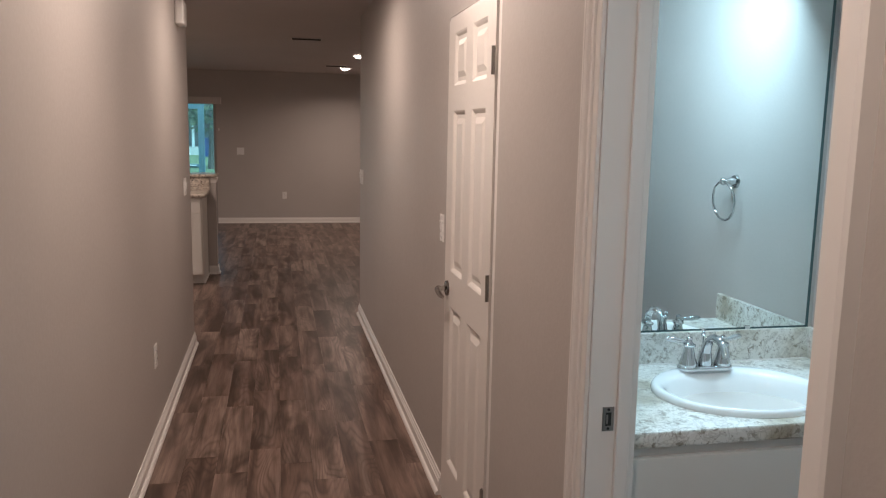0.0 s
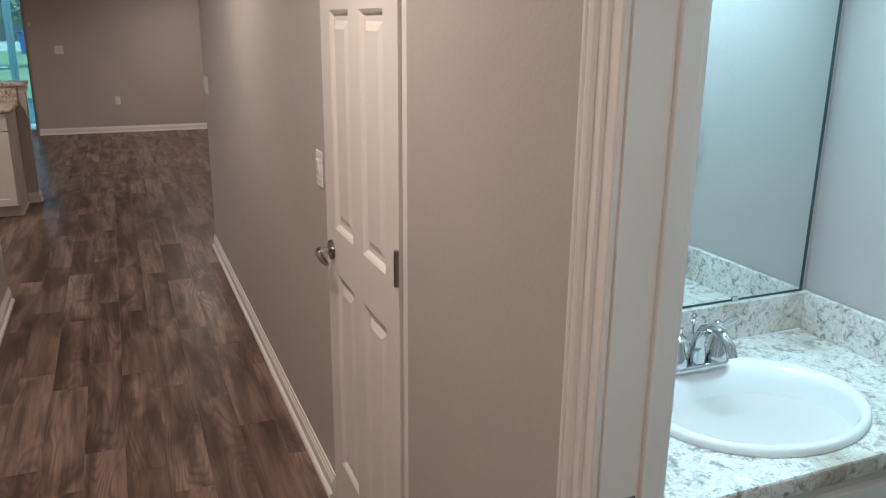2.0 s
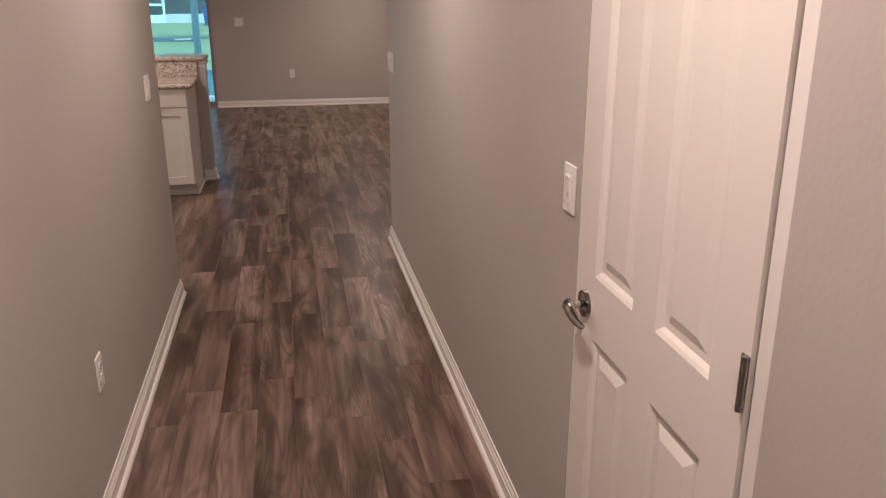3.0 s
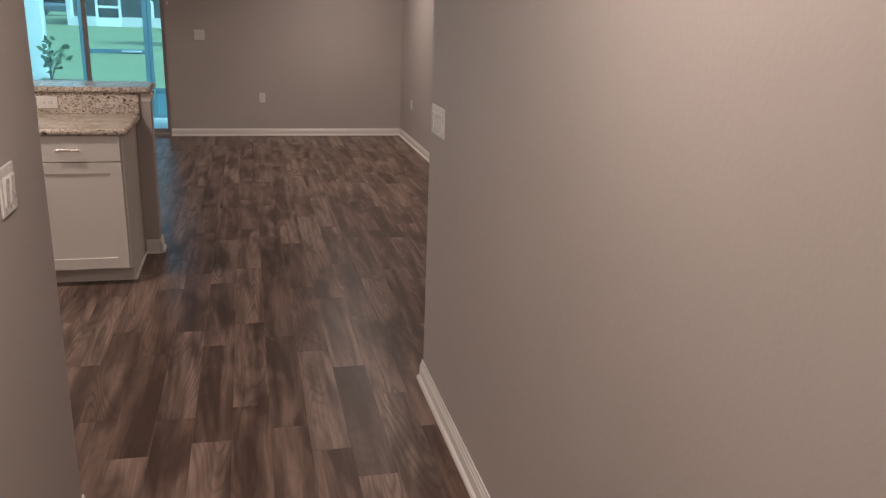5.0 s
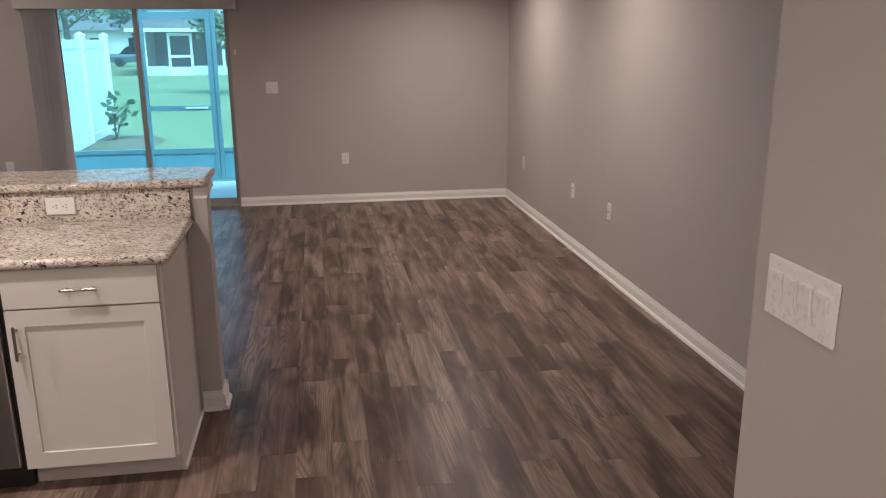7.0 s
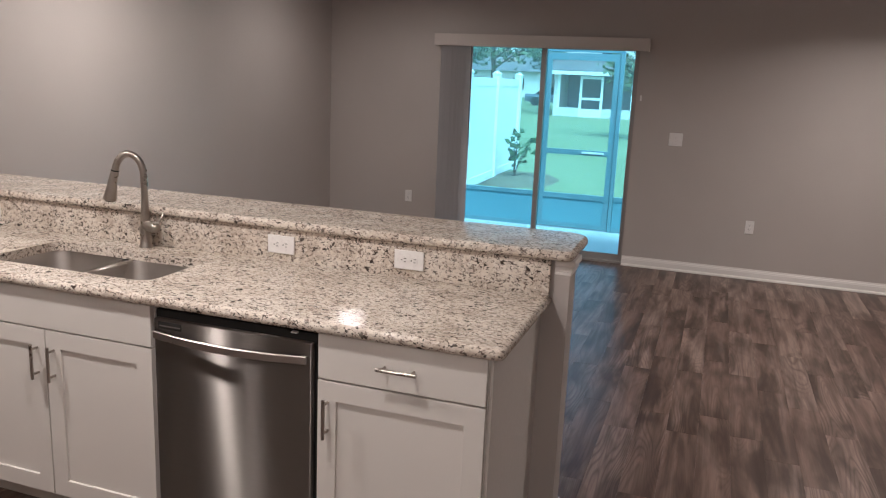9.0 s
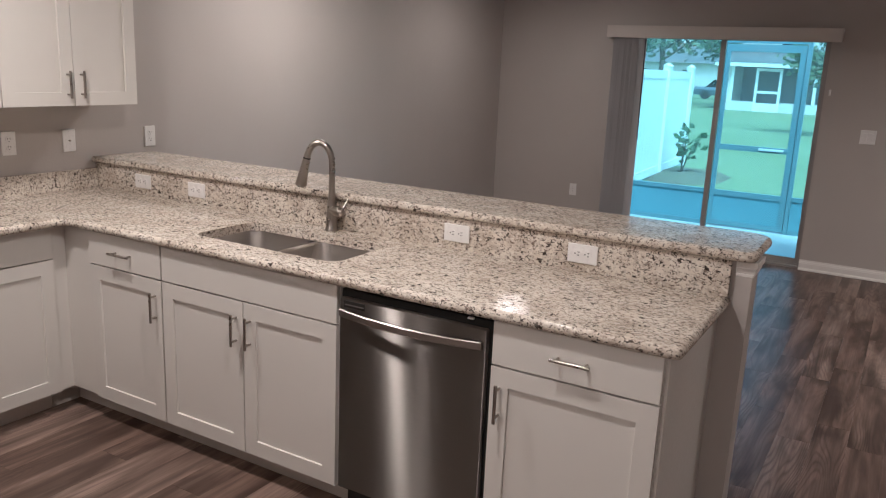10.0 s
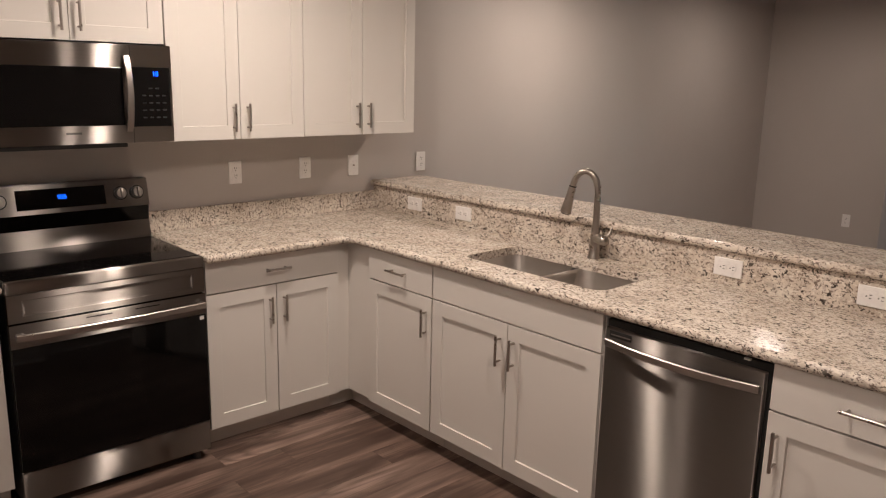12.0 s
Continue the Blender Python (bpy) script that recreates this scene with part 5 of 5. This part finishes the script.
for xa, xb in ((-4.02, -2.19), (-1.25, 0.32), (0.38, 1.92)):
    part("kick_panel", boxes((xa, xb, -0.012, 0.012, 0.05, 0.375)), KICK, se, "blue-grey solid kick panel")
    part("kick_rail", boxes((xa, xb, -0.025, 0.025, 0.375, 0.42)), SCREENF, se)
    part("bottom_rail", boxes((xa, xb, -0.025, 0.025, 0, 0.05)), SCREENF, se)
    part("top_rail", boxes((xa, xb, -0.025, 0.025, 2.33, 2.40)), SCREENF, se)
    part("screen", boxes((xa, xb, -0.001, 0.001, 0.42, 2.33)), MESH, se, "fine grey insect screen")
part("top_rail", boxes((-2.14, -1.30, -0.025, 0.025, 2.06, 2.12)), SCREENF, se)
dd = part("screen_door", boxes((-2.138, -2.085, -0.02, 0.02, 0.02, 2.05), (-1.365, -1.302, -0.02, 0.02, 0.02, 2.05), (-2.085, -1.365, -0.02, 0.02, 1.97, 2.05),
                               (-2.085, -1.365, -0.02, 0.02, 0.885, 0.945), (-2.085, -1.365, -0.02, 0.02, 0.02, 0.07), (-2.085, -1.365, -0.02, 0.02, 0.36, 0.42)), SCREENF, se, "screen door with middle push bar")
part("kick_plate", boxes((-2.085, -1.365, -0.008, 0.008, 0.07, 0.36)), KICK, dd)
part("screen", boxes((-2.085, -1.365, -0.001, 0.001, 0.42, 0.885), (-2.085, -1.365, -0.001, 0.001, 0.945, 1.97)), MESH, dd, "fine grey insect screen")
part("push_bar", boxes((-1.66, -1.40, -0.045, -0.022, 0.905, 0.93), bev=0.004), VINYL, dd, "pale push handle")

# vinyl fence
fe = thing("vinyl_fence", pose(0, 0, GZ), "white vinyl privacy fence along the garden", "fence")
fx0, fx1, fy0, fy1 = -3.86, -4.12, 14.8, 20.9
def fence_x(y):
    return fx0 + (fx1 - fx0) * (y - fy0) / (fy1 - fy0)
ys = [14.8, 17.0, 18.95, 20.9]
for y in ys:
    bm = bmesh.new()
    x = fence_x(y)
    box(bm, x - 0.064, x + 0.064, y - 0.064, y + 0.064, 0, 1.90, 0.006)
    part("post", bm, VINYL, fe)
    bm = bmesh.new()
    box(bm, x - 0.075, x + 0.075, y - 0.075, y + 0.075, 1.90, 1.925, 0.004)
    lathe(bm, [(0.085, 1.925), (0.03, 1.965), (0.001, 1.975)], 4, (x, y, 0))
    part("post_cap", bm, VINYL, fe)
ang = math.degrees(math.atan2(fy1 - fy0, fx1 - fx0))
for ya, yb in zip(ys, ys[1:]):
    xa = fence_x(ya)
    ln = math.hypot(yb - ya, fence_x(yb) - xa) - 0.13
    for z0, z1 in ((0.06, 0.20), (1.70, 1.84)):
        o = part("rail", boxes((0, ln, -0.025, 0.025, z0, z1), bev=0.004), VINYL, fe)
        o.matrix_local = pose(xa, ya, 0, 0, 0, ang) @ pose(0.065, 0, 0)
    k = 0
    nb = 9
    for k in range(nb):
        o = part("board", boxes((ln * k / nb + 0.003, ln * (k + 1) / nb - 0.003, -0.011, 0.011, 0.20, 1.70), bev=0.003), VINYL, fe)
        o.matrix_local = pose(xa, ya, 0, 0, 0, ang) @ pose(0.065, 0, 0)

# shrub on a mulch bed
bm = bmesh.new()
rng = random.Random(8)
lathe(bm, [(0.95, 0.0), (0.8, 0.05), (0.5, 0.09), (0.2, 0.11), (0.02, 0.115)], 28, (0, 0, 0), 0.8, 1.3)
for v in bm.verts:
    v.co += Vector((rng.uniform(-0.04, 0.04), rng.uniform(-0.06, 0.06), rng.uniform(-0.01, 0.012)))
mb = structure("garden_bed", bm, MULCH, "brown mulch bed beside the fence", "garden bed", True)
mb.location = (-3.62, 19.3, GZ - 0.01)


def leaves(bm, tips, count, spread, size, rng):
    for _ in range(count):
        c = Vector(rng.choice(tips)) + Vector((rng.gauss(0, spread), rng.gauss(0, spread), rng.gauss(0, spread * 0.8)))
        d = Vector((rng.uniform(-1, 1), rng.uniform(-1, 1), rng.uniform(-0.4, 0.9))).normalized()
        s = d.orthogonal().normalized() * size * rng.uniform(0.3, 0.5)
        u = s.cross(d).normalized() * size * 0.12
        ln = size * rng.uniform(0.8, 1.3)
        a, b2, c2, e = bm.verts.new(c), bm.verts.new(c + d * ln * 0.5 + s + u), bm.verts.new(c + d * ln), bm.verts.new(c + d * ln * 0.5 - s + u)
        bm.faces.new((a, b2, c2)), bm.faces.new((a, c2, e))


sh = thing("shrub", pose(-3.66, 19.1, GZ + 0.09), "young leafy green shrub on mulch", "shrub")
bm = bmesh.new()
tips = []
for k in range(6):
    a = rng.uniform(0, 6.28)
    ex = Vector((math.cos(a) * rng.uniform(0.1, 0.45) + 0.16, math.sin(a) * 0.3, rng.uniform(0.35, 0.95)))
    pts = [Vector((0, 0, 0)), ex * 0.4 + Vector((0, 0, 0.1)), ex * 0.75, ex]
    tube(bm, pts, [0.014, 0.010, 0.007, 0.003], 6)
    for t in (0.45, 0.6, 0.75, 0.9, 1.0):
        tips.append(ex * t)
part("stem", bm, BARK, sh)
bm = bmesh.new()
leaves(bm, tips, 52, 0.05, 0.14, rng)
part("foliage", bm, LEAF, sh)

# house across the lawn
HY = 50.0
ho = thing("house", pose(0, HY, GZ), "two-storey grey stucco house with a screened lanai", "house")
part("wall", boxes((-9.3, -9.1, 0, 6, 0, 2.45), (-9.1, 6, 3.5, 6, 0, 2.45)), STUCCO, ho)
part("inner_wall", boxes((-9.1, 6, 3.2, 3.45, 0, 2.45)), STUCCO_SHADE, ho, "lanai wall, its shade put into dark grey")
part("knee_wall", boxes((-9.1, -7.85, 0, 0.15, 0, 0.5), (-6.55, 6, 0, 0.15, 0, 0.5)), STUCCO, ho, "white knee wall")
part("fascia", boxes((-9.9, 6.5, -0.5, -0.3, 2.30, 2.52)), VINYL, ho, "white fascia board")
bm = bmesh.new()
extrude_profile(bm, [(-0.5, 2.52), (3.0, 3.2), (3.0, 2.45), (-0.5, 2.50)], 16.6)
lr = part("lanai_roof", bm, ROOFM, ho)
lr.location = (-10.0, 0, 0)
part("upper_wall", boxes((-9.3, 6, 3.0, 9, 2.45, 5.4)), STUCCO, ho)
bm = bmesh.new()
extrude_profile(bm, [(2.3, 5.4), (6.0, 7.2), (9.8, 5.4)], 16.6)
ur = part("main_roof", bm, ROOFM, ho)
ur.location = (-10.0, 0, 0)
for wx in (-7.2, -3.0, 1.0):
    w_ = part("window", boxes((wx, wx + 1.2, 2.94, 2.99, 3.55, 4.9)), BLACKG, ho)
    part("window_frame", boxes((wx - 0.08, wx, 2.9, 2.99, 3.47, 4.98), (wx + 1.2, wx + 1.28, 2.9, 2.99, 3.47, 4.98), (wx, wx + 1.2, 2.9, 2.99, 4.9, 4.98), (wx, wx + 1.2, 2.9, 2.99, 3.47, 3.55)), VINYL, w_)
sdr = part("screen_door", boxes((-7.85, -7.72, 0, 0.1, 0, 2.25), (-6.68, -6.55, 0, 0.1, 0, 2.25), (-7.72, -6.68, 0, 0.1, 2.1, 2.25), (-7.72, -6.68, 0, 0.1, 0.95, 1.08), (-7.72, -6.68, 0, 0.1, 0, 0.45)), VINYL, ho, "white screen door")
for px in (-9.1, -5.0, -2.5, 0.5):
    part("post", boxes((px, px + 0.14, 0, 0.12, 0.5, 2.3)), VINYL, ho)

bn = thing("wheelie_bin", pose(-3.75, 46.0, GZ), "blue plastic wheelie bin on the lawn", "bin")
bm = bmesh.new()
vs = bmesh.ops.create_cube(bm, size=1)["verts"]
for v in vs:
    k = 0.66 if v.co.z > 0 else 0.5
    v.co = Vector((v.co.x * k, v.co.y * k * 1.1, 0.55 + v.co.z * 1.0))
part("body", bm, BINB, bn)
part("lid", boxes((-0.36, 0.36, -0.42, 0.40, 1.05, 1.12), bev=0.02), BINB, bn)
for sx in (-0.28, 0.28):
    bm = bmesh.new()
    cyl(bm, (sx - 0.03, 0.3, 0.12), (sx + 0.03, 0.3, 0.12), 0.12, seg=16)
    part("wheel", bm, BLACKP, bn)

ca = thing("parked_car", pose(-15.2, 68, GZ, 0, 0, 8), "dark parked car on a far drive", "car")
bm = bmesh.new()
extrude_profile(bm, [(-0.85, 0.3), (-0.88, 0.7), (-0.80, 0.9), (0.80, 0.9), (0.88, 0.7), (0.85, 0.3)], 4.4)
part("body", bm, CARP, ca)
bm = bmesh.new()
vs = bmesh.ops.create_cube(bm, size=1)["verts"]
for v in vs:
    k = 1.7 if v.co.z > 0 else 2.8
    v.co = Vector((2.2 + v.co.x * k, v.co.y * 1.45, 1.17 + v.co.z * 0.55))
part("cabin", bm, BLACKG, ca)
for wx, wy in ((0.8, -0.85), (3.6, -0.85), (0.8, 0.85), (3.6, 0.85)):
    bm = bmesh.new()
    cyl(bm, (wx, wy - 0.1, 0.33), (wx, wy + 0.1, 0.33), 0.33, seg=20)
    part("wheel", bm, BLACKP, ca)


def tree(x, y, h, seed, crown_r):
    rng = random.Random(seed)
    t = thing("tree", pose(x, y, GZ), "leafy green tree beyond the lawn", "tree", "far trees")
    bm = bmesh.new()
    tube(bm, [(0, 0, 0), (0.05, 0.02, h * 0.25), (-0.04, 0.05, h * 0.5), (0.0, 0.0, h * 0.72)], [h * 0.028, h * 0.022, h * 0.016, h * 0.008], 8)
    tips = []
    for k in range(16):
        a = rng.uniform(0, 6.28)
        z0 = h * rng.uniform(0.3, 0.65)
        r = crown_r * rng.uniform(0.45, 1.0)
        e = Vector((math.cos(a) * r, math.sin(a) * r, z0 + h * rng.uniform(0.08, 0.32)))
        tube(bm, [(0, 0, z0), (e.x * 0.5, e.y * 0.5, (z0 + e.z) / 2 + 0.1), e], [h * 0.010, h * 0.006, h * 0.003], 6)
        for s in (0.5, 0.75, 1.0):
            tips.append(Vector((e.x * s, e.y * s, z0 + (e.z - z0) * s)))
    part("trunk", bm, BARK, t)
    bm = bmesh.new()
    leaves(bm, tips, 1500, crown_r * 0.17, h * 0.045, rng)
    part("crown", bm, LEAFT, t)


tree(-13.5, 52, 8.0, 1, 2.6)
tree(-20, 66, 10, 2, 3.4)
tree(-26, 80, 11, 3, 4.0)
tree(-2.6, 33, 4.6, 4, 1.3)
tree(-33, 88, 10, 5, 4.0)
tree(-38, 74, 11, 6, 4.0)
tree(8, 70, 10, 7, 3.6)
tree(-16.5, 84, 9, 9, 3.2)
h2 = thing("house", pose(-24, 98, GZ), "pale distant house behind the trees", "house")
part("wall", boxes((-8, 8, 0, 9, 0, 3.0)), STUCCO, h2)
bm = bmesh.new()
extrude_profile(bm, [(-0.6, 3.0), (4.5, 5.4), (9.6, 3.0)], 17.2)
r_ = part("roof", bm, ROOFM, h2)
r_.location = (-8.6, 0, 0)
for wx in (-5, 0, 4):
    part("window", boxes((wx, wx + 1.3, -0.06, 0.0, 0.9, 2.2)), BLACKG, h2)


lay_planks()
